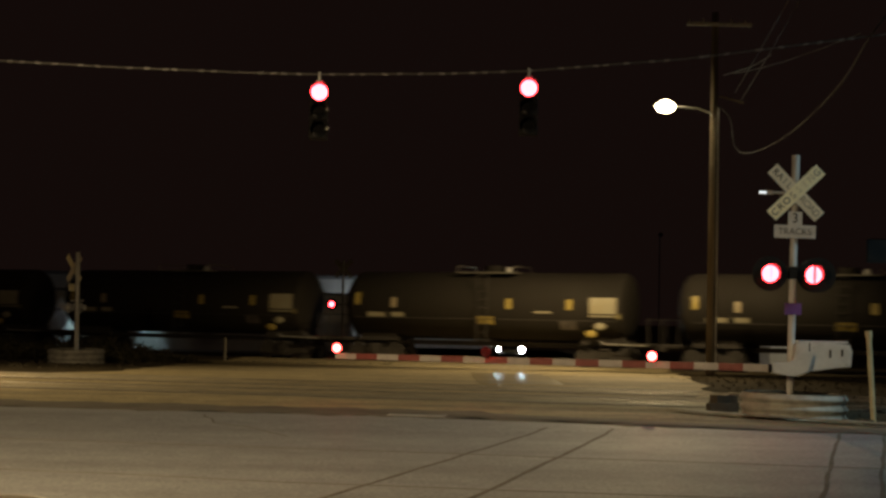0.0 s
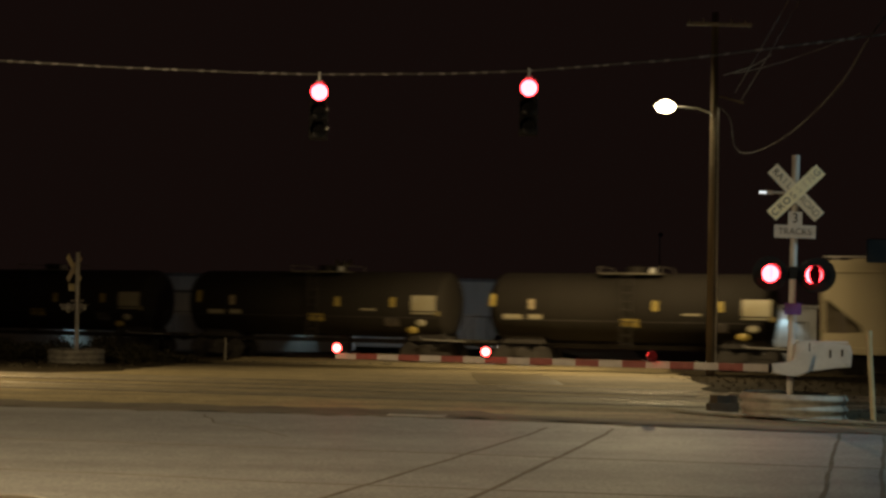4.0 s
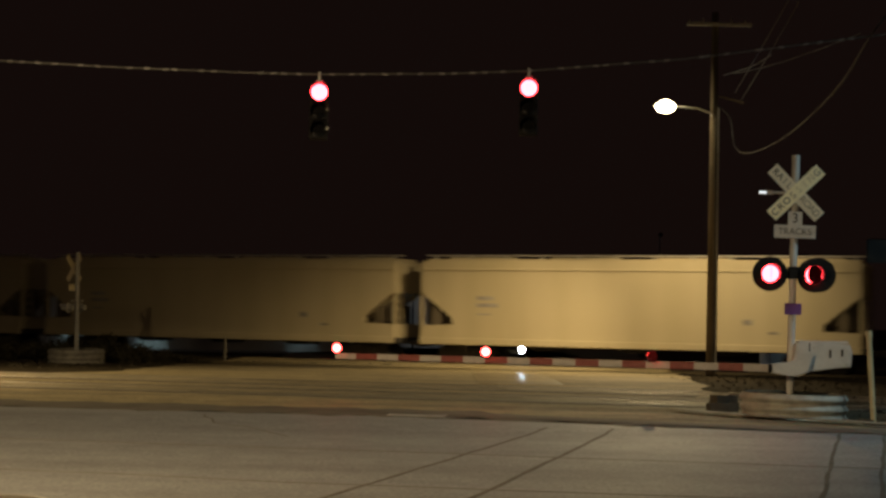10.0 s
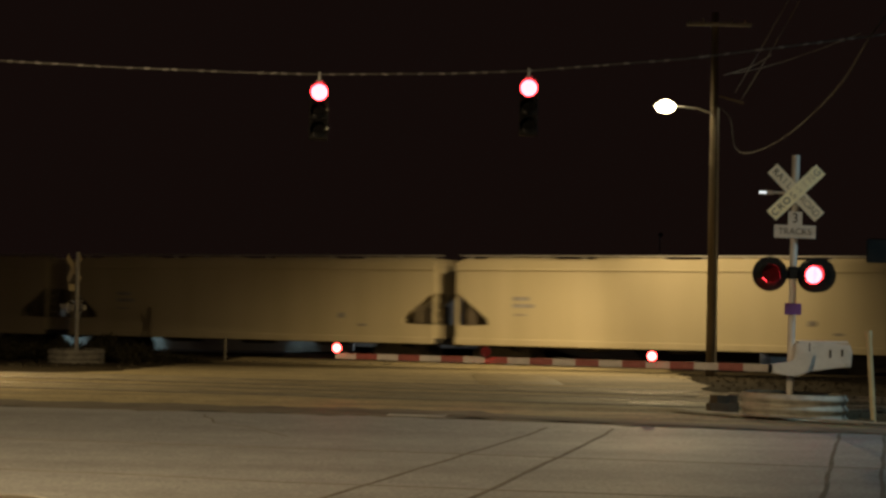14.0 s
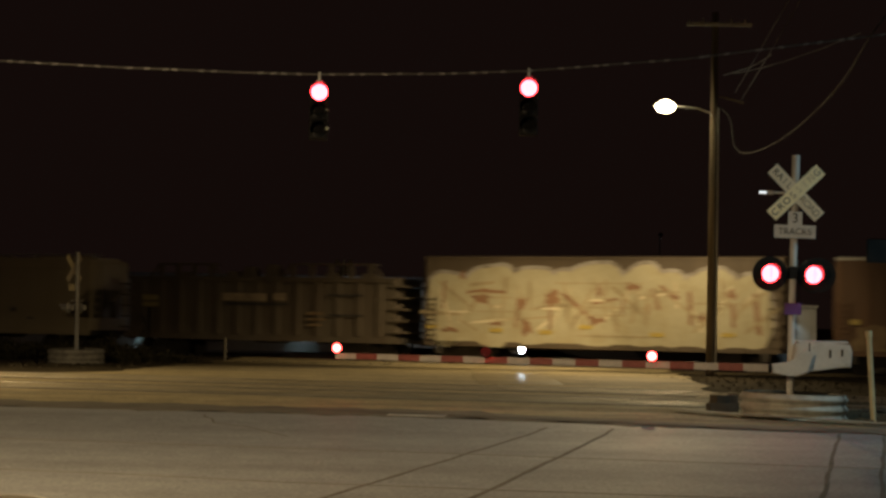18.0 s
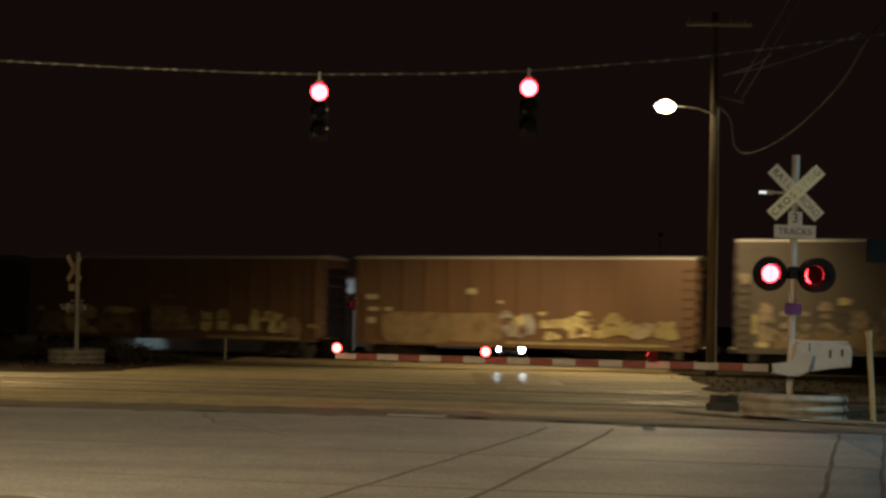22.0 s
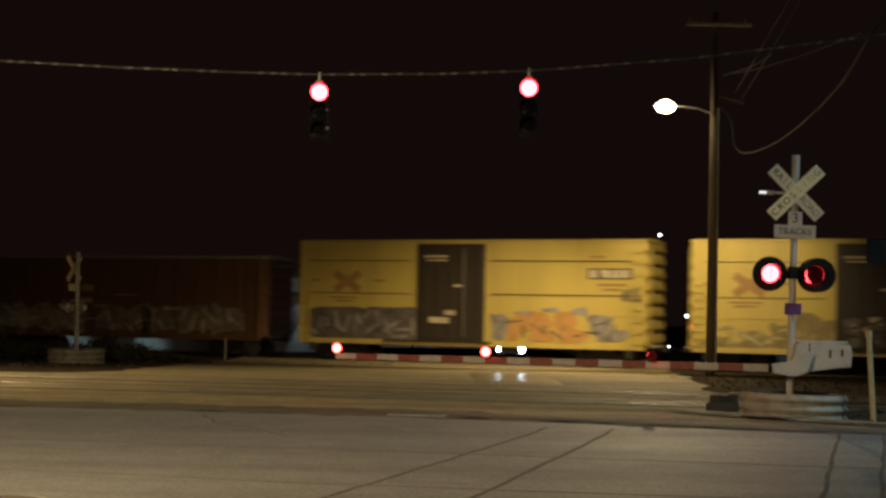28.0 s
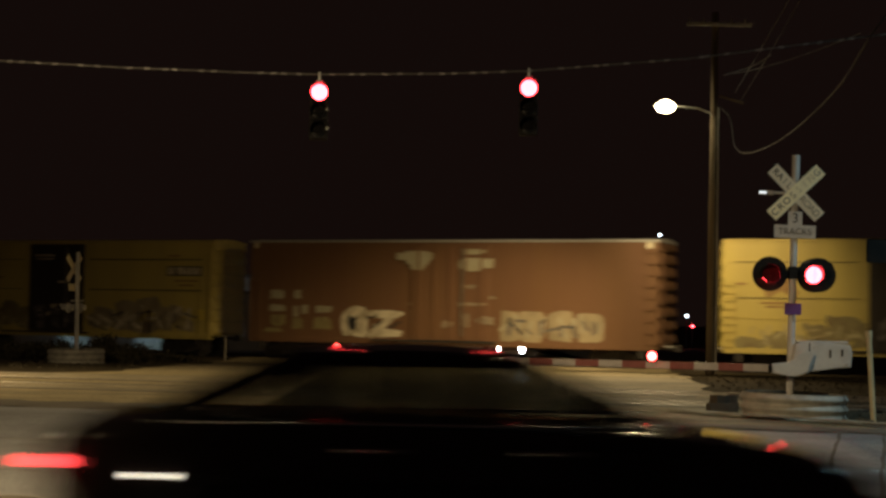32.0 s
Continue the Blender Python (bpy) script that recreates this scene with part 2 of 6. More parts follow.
def extrude_y(bm, outline, y0, y1, bevel=0.0):
    """A solid from an outline in x, z, from y0 to y1."""
    a = [bm.verts.new((x, y0, z)) for x, z in outline]
    b = [bm.verts.new((x, y1, z)) for x, z in outline]
    bm.faces.new(a)
    bm.faces.new(b[::-1])
    for i in range(len(a)):
        bm.faces.new((a[i], a[i - 1], b[i - 1], b[i]))
    if bevel:
        es = [e for e in bm.edges if e.verts[0] in a and e.verts[1] in a or e.verts[0] in b and e.verts[1] in b]
        bmesh.ops.bevel(bm, geom=es, offset=bevel, segments=2, affect="EDGES")
    return bm


def B():
    return bmesh.new()


def tube(name, points, radius, mat, parent=None, label=""):
    """A cable through the points."""
    bm = B()
    ring = []
    for i, p in enumerate(points):
        p = Vector(p)
        d = (Vector(points[min(i + 1, len(points) - 1)]) - Vector(points[max(i - 1, 0)])).normalized()
        s = d.cross(Vector((0, 1, 0.01))).normalized()
        q = d.cross(s).normalized()
        ring.append([bm.verts.new(p + radius * (math.cos(k * math.pi / 3) * s + math.sin(k * math.pi / 3) * q)) for k in range(6)])
    for a, b in zip(ring, ring[1:]):
        for k in range(6):
            bm.faces.new((a[k - 1], a[k], b[k], b[k - 1]))
    return part(name, bm, mat, parent, label, smooth=True)


def sag(a, b, drop, n=24):
    a, b = Vector(a), Vector(b)
    return [a.lerp(b, i / n) - Vector((0, 0, drop * 4 * (i / n) * (1 - i / n))) for i in range(n + 1)]


# ---- ground ----
def step(a, b, v):
    k = max(0.0, min(1.0, (v - a) / (b - a)))
    return k * k * (3 - 2 * k)


def level(x, y):
    """The ground's height: the crossing lies a little above the street and falls off towards the far track."""
    return -0.05 + 0.05 * step(21, 27, y) - 0.28 * step(40, 68, y) - 0.35 * step(72, 89, y)


def sheet(name, inside, x0, x1, y0, y1, dx, dy, mat, lift, label, category, kind="structure", rough=0.0):
    bm = B()
    nx, ny = max(1, round((x1 - x0) / dx)), max(1, round((y1 - y0) / dy))
    grid = {}
    for i in range(nx + 1):
        for j in range(ny + 1):
            x, y = x0 + (x1 - x0) * i / nx, y0 + (y1 - y0) * j / ny
            x, y = inside(x, y)
            z = level(x, y) + lift + (noise.noise((x * 0.6, y * 0.6, 0)) * rough if rough else 0)
            grid[i, j] = bm.verts.new((x, y, z))
    for i in range(nx):
        for j in range(ny):
            bm.faces.new((grid[i, j], grid[i + 1, j], grid[i + 1, j + 1], grid[i, j + 1]))
    ob = part(name, bm, mat, smooth=True)
    return tagged(ob, label, category, "", kind)


def ground_rows():
    bm = B()
    ys = [-400, -60, -20] + [y * 1.0 for y in range(-8, 150)] + [200, 400, 900, 2500]
    xs = [-2500, -900, -300, -120] + list(range(-60, 61, 2)) + [120, 300, 900, 2500]
    rows = [[bm.verts.new((x, y, level(x, y) - 0.03 + (0.03 * noise.noise((x * 0.7, y * 0.7, 3)) if abs(x) < 60 and y < 140 else 0))) for x in xs] for y in ys]
    for a, b in zip(rows, rows[1:]):
        for i in range(len(xs) - 1):
            bm.faces.new((a[i], a[i + 1], b[i + 1], b[i]))
    tagged(part("ground", bm, M["gravel"], smooth=True), "dark gravel and packed dirt beside the tracks", "ground", "", "structure")


ground_rows()


def street_edge(x):
    """The street's far edge."""
    x = max(-40, min(20, x))
    return 25.55 - 0.09 * x if x < 0 else 25.55 - 0.33 * x if x < 4 else 24.23 - 0.17 * (x - 4)


sheet("street", lambda x, y: (x, -12 + (street_edge(x) + 12) * (y + 12) / 38), -480, 80, -12, 26, 3, 0.8, M["concrete"], 0.012,
      "worn pale concrete street with tarred joints", "road")


def apron_shape(x, y):
    """x is 0 to 1 across, y along: from the street edge over the tracks and on."""
    left = -26 + 17 * step(29, 44, y)
    right = 6.9 - 0.7 * step(26, 34, y) + max(0, y - 35) * 0.1
    left += 1.2 * noise.noise((y * 0.31, 4.0, 0)) + 0.4 * noise.noise((y * 1.3, 8.0, 0))
    right += 0.5 * noise.noise((y * 0.35, 2.0, 0)) + 0.22 * noise.noise((y * 1.5, 6.0, 0))
    xx = left + (right - left) * x
    return xx, max(y, street_edge(xx) + 0.45) if y < 32 else y


sheet("crossing_road", apron_shape, 0, 1, 25, 180, 0.04, 0.5, M["apron"], 0.012, "asphalt road over the tracks, lamp yellow put into its colour", "road")


def strip(name, points, width, mat, lift, parent=None, wave=0.03, n=24):
    """A thin strip along the street, a little uneven."""
    bm = B()
    pts = []
    for (xa, ya), (xb, yb) in zip(points, points[1:]):
        for k in range(n):
            pts.append((xa + (xb - xa) * k / n, ya + (yb - ya) * k / n))
    pts.append(points[-1])
    prev = None
    for i, (x, y) in enumerate(pts):
        a = pts[min(i + 1, len(pts) - 1)]
        b = pts[max(i - 1, 0)]
        d = Vector((a[0] - b[0], a[1] - b[1], 0)).normalized()
        s = Vector((-d.y, d.x, 0))
        c = Vector((x, y, level(x, y) + lift)) + s * wave * noise.noise((x * 0.9, y * 0.9, 7))
        w = width * (1 + 0.5 * noise.noise((x * 2, y * 2, 5))) / 2
        quad = [bm.verts.new(c + s * w), bm.verts.new(c - s * w), bm.verts.new(c - s * w - Vector((0, 0, 0.01))), bm.verts.new(c + s * w - Vector((0, 0, 0.01)))]
        if prev:
            for k in range(4):
                bm.faces.new((prev[k], prev[k - 1], quad[k - 1], quad[k]))
        prev = quad
    return part(name, bm, mat, parent)


street = bpy.data.objects["street"]
for x0, x1 in ((0.22, 2.43), (-1.06, 1.41), (3.37, 5.80), (3.93, 6.46), (8.6, 11.0)):
    k = (x1 - x0) / 9.0
    strip("joint", [(x0 - 9 * k, 5.0), (x0, 14.1), (x1, 23.1), (x1 + 0.8 * k, 23.9)], 0.05, M["seam"], 0.016, street)
strip("joint", [(-7.5, 20.6), (-2.8, 19.7), (0.0, 19.2), (6.0, 18.1), (14.0, 16.6)], 0.035, M["seam"], 0.016, street, 0.05)
strip("joint", [(-9.0, 17.2), (-3.2, 16.0), (-1.5, 15.5), (4.5, 14.6)], 0.03, M["seam"], 0.016, street, 0.05)
strip("crack", [(-3.8, 25.2), (-3.3, 23.6), (-2.6, 22.3), (-2.1, 21.4)], 0.025, M["seam"], 0.017, street, 0.25)
tagged(strip("gutter", [(x, street_edge(x) + 0.98) for x in (-30, -7.6, -2, 0, 2, 4, 6.4, 11, 19)], 1.9, M["gutter"], 0.014, None, 0.06), "dark dirty gutter along the street's edge", "gutter", "", "structure")
tagged(strip("pavement_edge", [(4.2, 28.5), (4.56, 27.75), (5.17, 26.92), (6.2, 26.05), (7.0, 25.4), (8.5, 24.9), (20.0, 22.9)], 0.32, M["kerb"], 0.075, None, 0.02), "low rounded concrete kerb by the signal", "kerb", "", "structure")
strip("patch", [(-0.85, 25.95), (-0.3, 25.9), (0.1, 25.85)], 0.55, M["palepatch"], 0.021, street, 0.05, 6)
# smoother patch added so that the waiting headlights reflect here
sheet("glossy_patch", lambda x, y: (x + 0.25 * noise.noise((y * 0.8, 3.0, 0)), y), 0.95, 3.1, 39.5, 50.5, 0.4, 0.5, M["shinyroad"], 0.020,
      "smooth patch of asphalt added for the headlights' reflection", "road patch")
bm = B()
rod(bm, (0, 0, -0.02), (0, 0, 0.006), 0.36, sides=28)
hole = part("manhole_cover", bm, M["gutter"], None, at=pose(-3.75, 13.55, level(0, 14) + 0.016))
tagged(hole, "dark round iron manhole cover in the street", "manhole")
bm = B()
rod(bm, (0, 0, -0.03), (0, 0, 0.001), 0.44, sides=28)
part("ring", bm, M["palepatch"], hole)


# ---- the tracks ----
ALONG = radians(-22.5)
DIR = Vector((math.cos(ALONG), math.sin(ALONG), 0))
TRACK = Vector((0.56, 69.16, -0.30))          # a point of the far track's middle line, at the rails' head
SPEED = 9.495


def track(name, point, angle, half, z, label):
    """Two rails on sleepers; the pose's x runs along the rails."""
    root = holder(name, pose(point[0], point[1], z, 0, 0, angle), label, "railway track", "", "structure")
    for y in (-0.755, 0.755):
        bm = B()
        block(bm, -half, half, y - 0.036, y + 0.036, -0.04, 0.0, 0.008)
        block(bm, -half, half, y - 0.01, y + 0.01, -0.13, -0.04)
        block(bm, -half, half, y - 0.07, y + 0.07, -0.15, -0.13)
        part("rail", bm, M["rail"], root)
    bm = B()
    block(bm, -0.115, 0.115, -1.3, 1.3, -0.30, -0.15)
    me = mesh_of("sleeper", bm, M["sleeper"])
    n = 60
    for i in range(-n, n + 1):
        ob = new("sleeper", me)
        ob.parent = root
        ob.matrix_basis = pose(i * 0.55, random.uniform(-0.04, 0.04), 0.10, 0, 0, random.uniform(-1, 1))
    return root


track("track_far", TRACK, -22.5, 90, TRACK.z, "rusty railway track under the passing train")
track("track_near", (0.0, 32.5), -10.5, 60, 0.03, "railway track sunk into the road crossing")
track("track_middle", (0.0, 37.1), -12.0, 60, 0.03, "railway track sunk into the road crossing")


def crossing_panels(point, angle, x0, x1, z, n):
    """Panels between and beside the rails, with gaps for the wheel flanges."""
    root = holder("crossing_panels", pose(point[0], point[1], z, 0, 0, angle), "worn crossing panels between the rails", "crossing panel", "", "structure")
    w = (x1 - x0) / n
    bm = B()
    block(bm, 0.01, w - 0.01, -0.65, 0.65, -0.08, 0.0, 0.012)
    mid = mesh_of("panel", bm, M["panel"])
    bm = B()
    block(bm, 0.01, w - 0.01, 0.83, 1.42, -0.08, 0.0, 0.012)
    far = mesh_of("panel", bm, M["panel"])
    bm = B()
    block(bm, 0.01, w - 0.01, -1.42, -0.83, -0.08, 0.0, 0.012)
    near = mesh_of("panel", bm, M["panel"])
    for i in range(n):
        for me in (mid, far, near):
            ob = new("panel", me)
            ob.parent = root
            ob.matrix_basis = pose(x0 + i * w, 0, random.uniform(-0.006, 0.004))
    # the gaps are too shallow for shade, so dark strips paint it
    for a, b in ((-0.82, -0.80), (-0.72, -0.645), (0.645, 0.72), (0.80, 0.82)):
        bm = B()
        block(bm, x0, x1, a, b, -0.08, -0.003)
        part("flangeway", bm, M["flange"], root)
    for y in (-1.45, 1.45):
        bm = B()
        block(bm, x0, x1, y - 0.17, y + 0.17, -0.08, 0.004)
        part("edge_strip", bm, M["gutter"], root)


crossing_panels((0.0, 32.5), -10.5, -14.0, 6.1, 0.022, 9)
crossing_panels((0.0, 37.1), -12.0, -12.0, 6.0, 0.022, 8)
crossing_panels((TRACK.x, TRACK.y), -22.5, -9.5, 4.0, TRACK.z - 0.008, 6)


# ---- the train ----
CARS, WHEELS = [], []
cache = {}


def shared(key, make):
    if key not in cache:
        cache[key] = make()
    return cache[key]


def piece(name, me, parent, m=None):
    ob = new(name, me)
    ob.parent = parent
    if m is not None:
        ob.matrix_basis = m
    return ob


def wheelset_mesh():
    bm = B()
    for s in (-1, 1):
        rod(bm, (0, s * 0.70, 0), (0, s * 0.83, 0), 0.42, sides=20)
        rod(bm, (0, s * 0.66, 0), (0, s * 0.70, 0), 0.455, sides=20)
        rod(bm, (0, s * 0.83, 0), (0, s * 1.05, 0), 0.09, sides=10)
        for k in range(4):
            a = k * math.pi / 2
            rod(bm, (0.24 * math.cos(a), s * 0.83, 0.24 * math.sin(a)), (0.24 * math.cos(a), s * 0.845, 0.24 * math.sin(a)), 0.05, sides=8)
    rod(bm, (0, -0.7, 0), (0, 0.7, 0), 0.09, sides=10)
    return mesh_of("wheelset", bm, M["underframe"])


def frame_mesh():
    bm = B()
    extrude_y(bm, [(-1.15, 0.30), (-1.15, 0.56), (-0.75, 0.56), (-0.32, 0.72), (0.32, 0.72), (0.75, 0.56), (1.15, 0.56), (1.15, 0.30),
                   (0.80, 0.30), (0.30, 0.16), (-0.30, 0.16), (-0.80, 0.30)], -0.07, 0.07)
    for k in range(3):
        rod(bm, (-0.16 + 0.16 * k, -0.11, 0.24), (-0.16 + 0.16 * k, -0.11, 0.52), 0.06, sides=8)
    return mesh_of("side_frame", bm, M["underframe"])


def bolster_mesh():
    bm = B()
    block(bm, -0.2, 0.2, -1.2, 1.2, 0.42, 0.80, 0.03)
    return mesh_of("truck", bm, M["underframe"])


def coupler_mesh():
    bm = B()
    block(bm, -0.05, 0.42, -0.10, 0.10, 0.78, 0.98, 0.02)
    block(bm, 0.38, 0.62, -0.16, 0.14, 0.72, 1.02, 0.04)
    return mesh_of("coupler", bm, M["underframe"])


def running_gear(car, length, hub):
    """Two trucks, couplers and the centre sill."""
    for sx in (-1, 1):
        truck = piece("truck", shared("bolster", bolster_mesh), car, pose(sx * hub, 0, 0))
        for sy in (-1, 1):
            piece("side_frame", shared("frame", frame_mesh), truck, pose(0, sy * 1.0, 0, 0, 0, 0 if sy < 0 else 180))
        for x in (-0.88, 0.88):
            w = piece("wheelset", shared("wheel", wheelset_mesh), truck, pose(x, 0, 0.42))
            WHEELS.append((w, x, car))
        piece("coupler", shared("coupler", coupler_mesh), car, pose(sx * length / 2, 0, 0, 0, 0, 0 if sx > 0 else 180))
    bm = B()
    block(bm, -length / 2, length / 2, -0.25, 0.25, 0.80, 1.0)
    part("centre_sill", bm, M["underframe"], car)


def ladder(car, x, y, z0, z1, width, rungs, mat, along="x", name="ladder"):
    bm = B()
    if along == "x":
        for s in (0, width):
            rod(bm, (x + s, y, z0), (x + s, y, z1), 0.022, sides=6)
        for i in range(rungs):
            z = z0 + 0.15 + (z1 - z0 - 0.3) * i / (rungs - 1)
            rod(bm, (x, y, z), (x + width, y, z), 0.018, sides=6)
    else:
        for s in (0, width):
            rod(bm, (x, y + s, z0), (x, y + s, z1), 0.022, sides=6)
        for i in range(rungs):
            z = z0 + 0.15 + (z1 - z0 - 0.3) * i / (rungs - 1)
            rod(bm, (x, y, z), (x, y + width, z), 0.018, sides=6)
    return part(name, bm, mat, car)


def blob(bm, x, z, rx, rz, y, rng, wob=0.25, n=16, square=0.75):
    """A flat sprayed shape on the side at depth y, with notches and bulges."""
    vs = []
    p, q = rng.random() * 6, rng.random() * 6
    for i in range(n):
        a = 2 * math.pi * i / n
        c, s = math.cos(a), math.sin(a)
        k = 1 + wob * (0.6 * math.sin(3 * a + p) + 0.5 * math.sin(5 * a + q)) + wob * 0.7 * rng.uniform(-1, 0.6)
        vs.append(bm.verts.new((x + rx * k * math.copysign(abs(c) ** square, c), y, z + rz * k * math.copysign(abs(s) ** square, s))))
    bm.faces.new(vs)


def stroke(bm, x, z, length, width, turn, y):
    """A sprayed bar with tapered ends, turned in the plane of the side."""
    c, s = math.cos(turn), math.sin(turn)
    pts = ((-0.5, -0.35), (-0.42, 0.5), (0.42, 0.42), (0.5, -0.3), (0.3, -0.5), (-0.3, -0.45))
    bm.faces.new([bm.verts.new((x + a * length * c - b * width * s, y, z + a * length * s + b * width * c)) for a, b in pts])


def graffiti(car, x0, x1, z0, z1, y, seed, fill="spraywhite", rim="sprayblack", accent="sprayred", letters=6, wob=0.2, arc=0.0, wide=0.5):
    """Sprayed letter shapes that cannot be read: each letter has its rim, fill, strokes and accents, one coat over the other."""
    rng = random.Random(seed)
    w = (x1 - x0) / letters
    for i in range(letters):
        cx, cz = x0 + w * (i + 0.5), (z0 + z1) / 2 + rng.uniform(-0.05, 0.05) * (z1 - z0) + arc * math.sin(math.pi * (i + 0.5) / letters)
        h = (z1 - z0) / 2 * rng.uniform(0.78, 1.05)
        bm = B()
        state = rng.getstate()
        d = y - 0.003 - 0.0008 * i
        blob(bm, cx, cz, w * wide, h, d - 0.008, rng, wob, 24, 0.5)
        letter = part("sprayed_letter", bm, M[fill], car, "sprayed letter that cannot be read")
        rng.setstate(state)
        bm = B()
        blob(bm, cx, cz, w * wide + 0.06, h + 0.06, d, rng, wob, 24, 0.5)
        part("rim", bm, M[rim], letter)
        for k in range(5):
            bm = B()
            turn = rng.choice((0, 0, 1.57, 1.57, 0.8, -0.8)) + rng.uniform(-0.2, 0.2)
            stroke(bm, cx + rng.uniform(-0.3, 0.3) * w, cz + rng.uniform(-0.55, 0.55) * h, (w if abs(turn) < 0.7 else h) * rng.uniform(0.4, 0.75), rng.uniform(0.035, 0.075) * (1 + h), turn, d - 0.014 - 0.0004 * k)
            part("stroke", bm, M[rim], letter)
        for k in range(2):
            bm = B()
            blob(bm, cx + rng.uniform(-0.42, 0.42) * w, cz + rng.uniform(-0.75, 0.75) * h, w * rng.uniform(0.05, 0.13), h * rng.uniform(0.08, 0.22),
                 d - 0.018 - 0.0004 * k, rng, 0.35, 7)
            part("accent", bm, M[accent], letter)


def sprayed(car, y, mat, rows, seed=1, wob=0.16, square=0.55, name="sprayed_patch"):
    """Sprayed patches with uneven rims: x, z, width, height."""
    rng = random.Random(seed)
    for i, (x, z, w, h) in enumerate(rows):
        bm = B()
        blob(bm, x, z, w / 2, h / 2, y - 0.0005 * i, rng, wob, 24, square)
        part(name, bm, M[mat], car)


def slashes(car, y, mat, x0, x1, z0, z1, n, seed, wide=0.10, lean=0.0):
    """A run of sprayed strokes, as long as the letters are high."""
    rng = random.Random(seed)
    for i in range(n):
        bm = B()
        turn = rng.choice((1.57, 1.2, 1.9, 0.7, -0.6, 0.1)) + lean + rng.uniform(-0.15, 0.15)
        h = (z1 - z0) * rng.uniform(0.35, 0.85)
        stroke(bm, x0 + (x1 - x0) * (i + rng.uniform(0.1, 0.9)) / n, (z0 + z1) / 2 + (z1 - z0 - h * abs(math.sin(turn))) * rng.uniform(-0.45, 0.45), h, wide * rng.uniform(0.6, 1.5), turn, y - 0.0004 * i)
        part("sprayed_stroke", bm, M[mat], car)


def marks(car, rows, y, mat, name="lettering"):
    """Plain bars for small writing: x, z, width, height."""
    for x, z, w, h in rows:
        bm = B()
        block(bm, x, x + w, y - 0.006, y + 0.004, z, z + h)
        part(name, bm, mat, car)


def start(name, right_end, length, label, category="rail car"):
    """A car whose right-hand coupling is right_end metres along the track at the clip's start."""
    car = holder(name, pose(0, 0, 0), label, category, "cars of the train")
    CARS.append((car, right_end - length / 2))
    return car


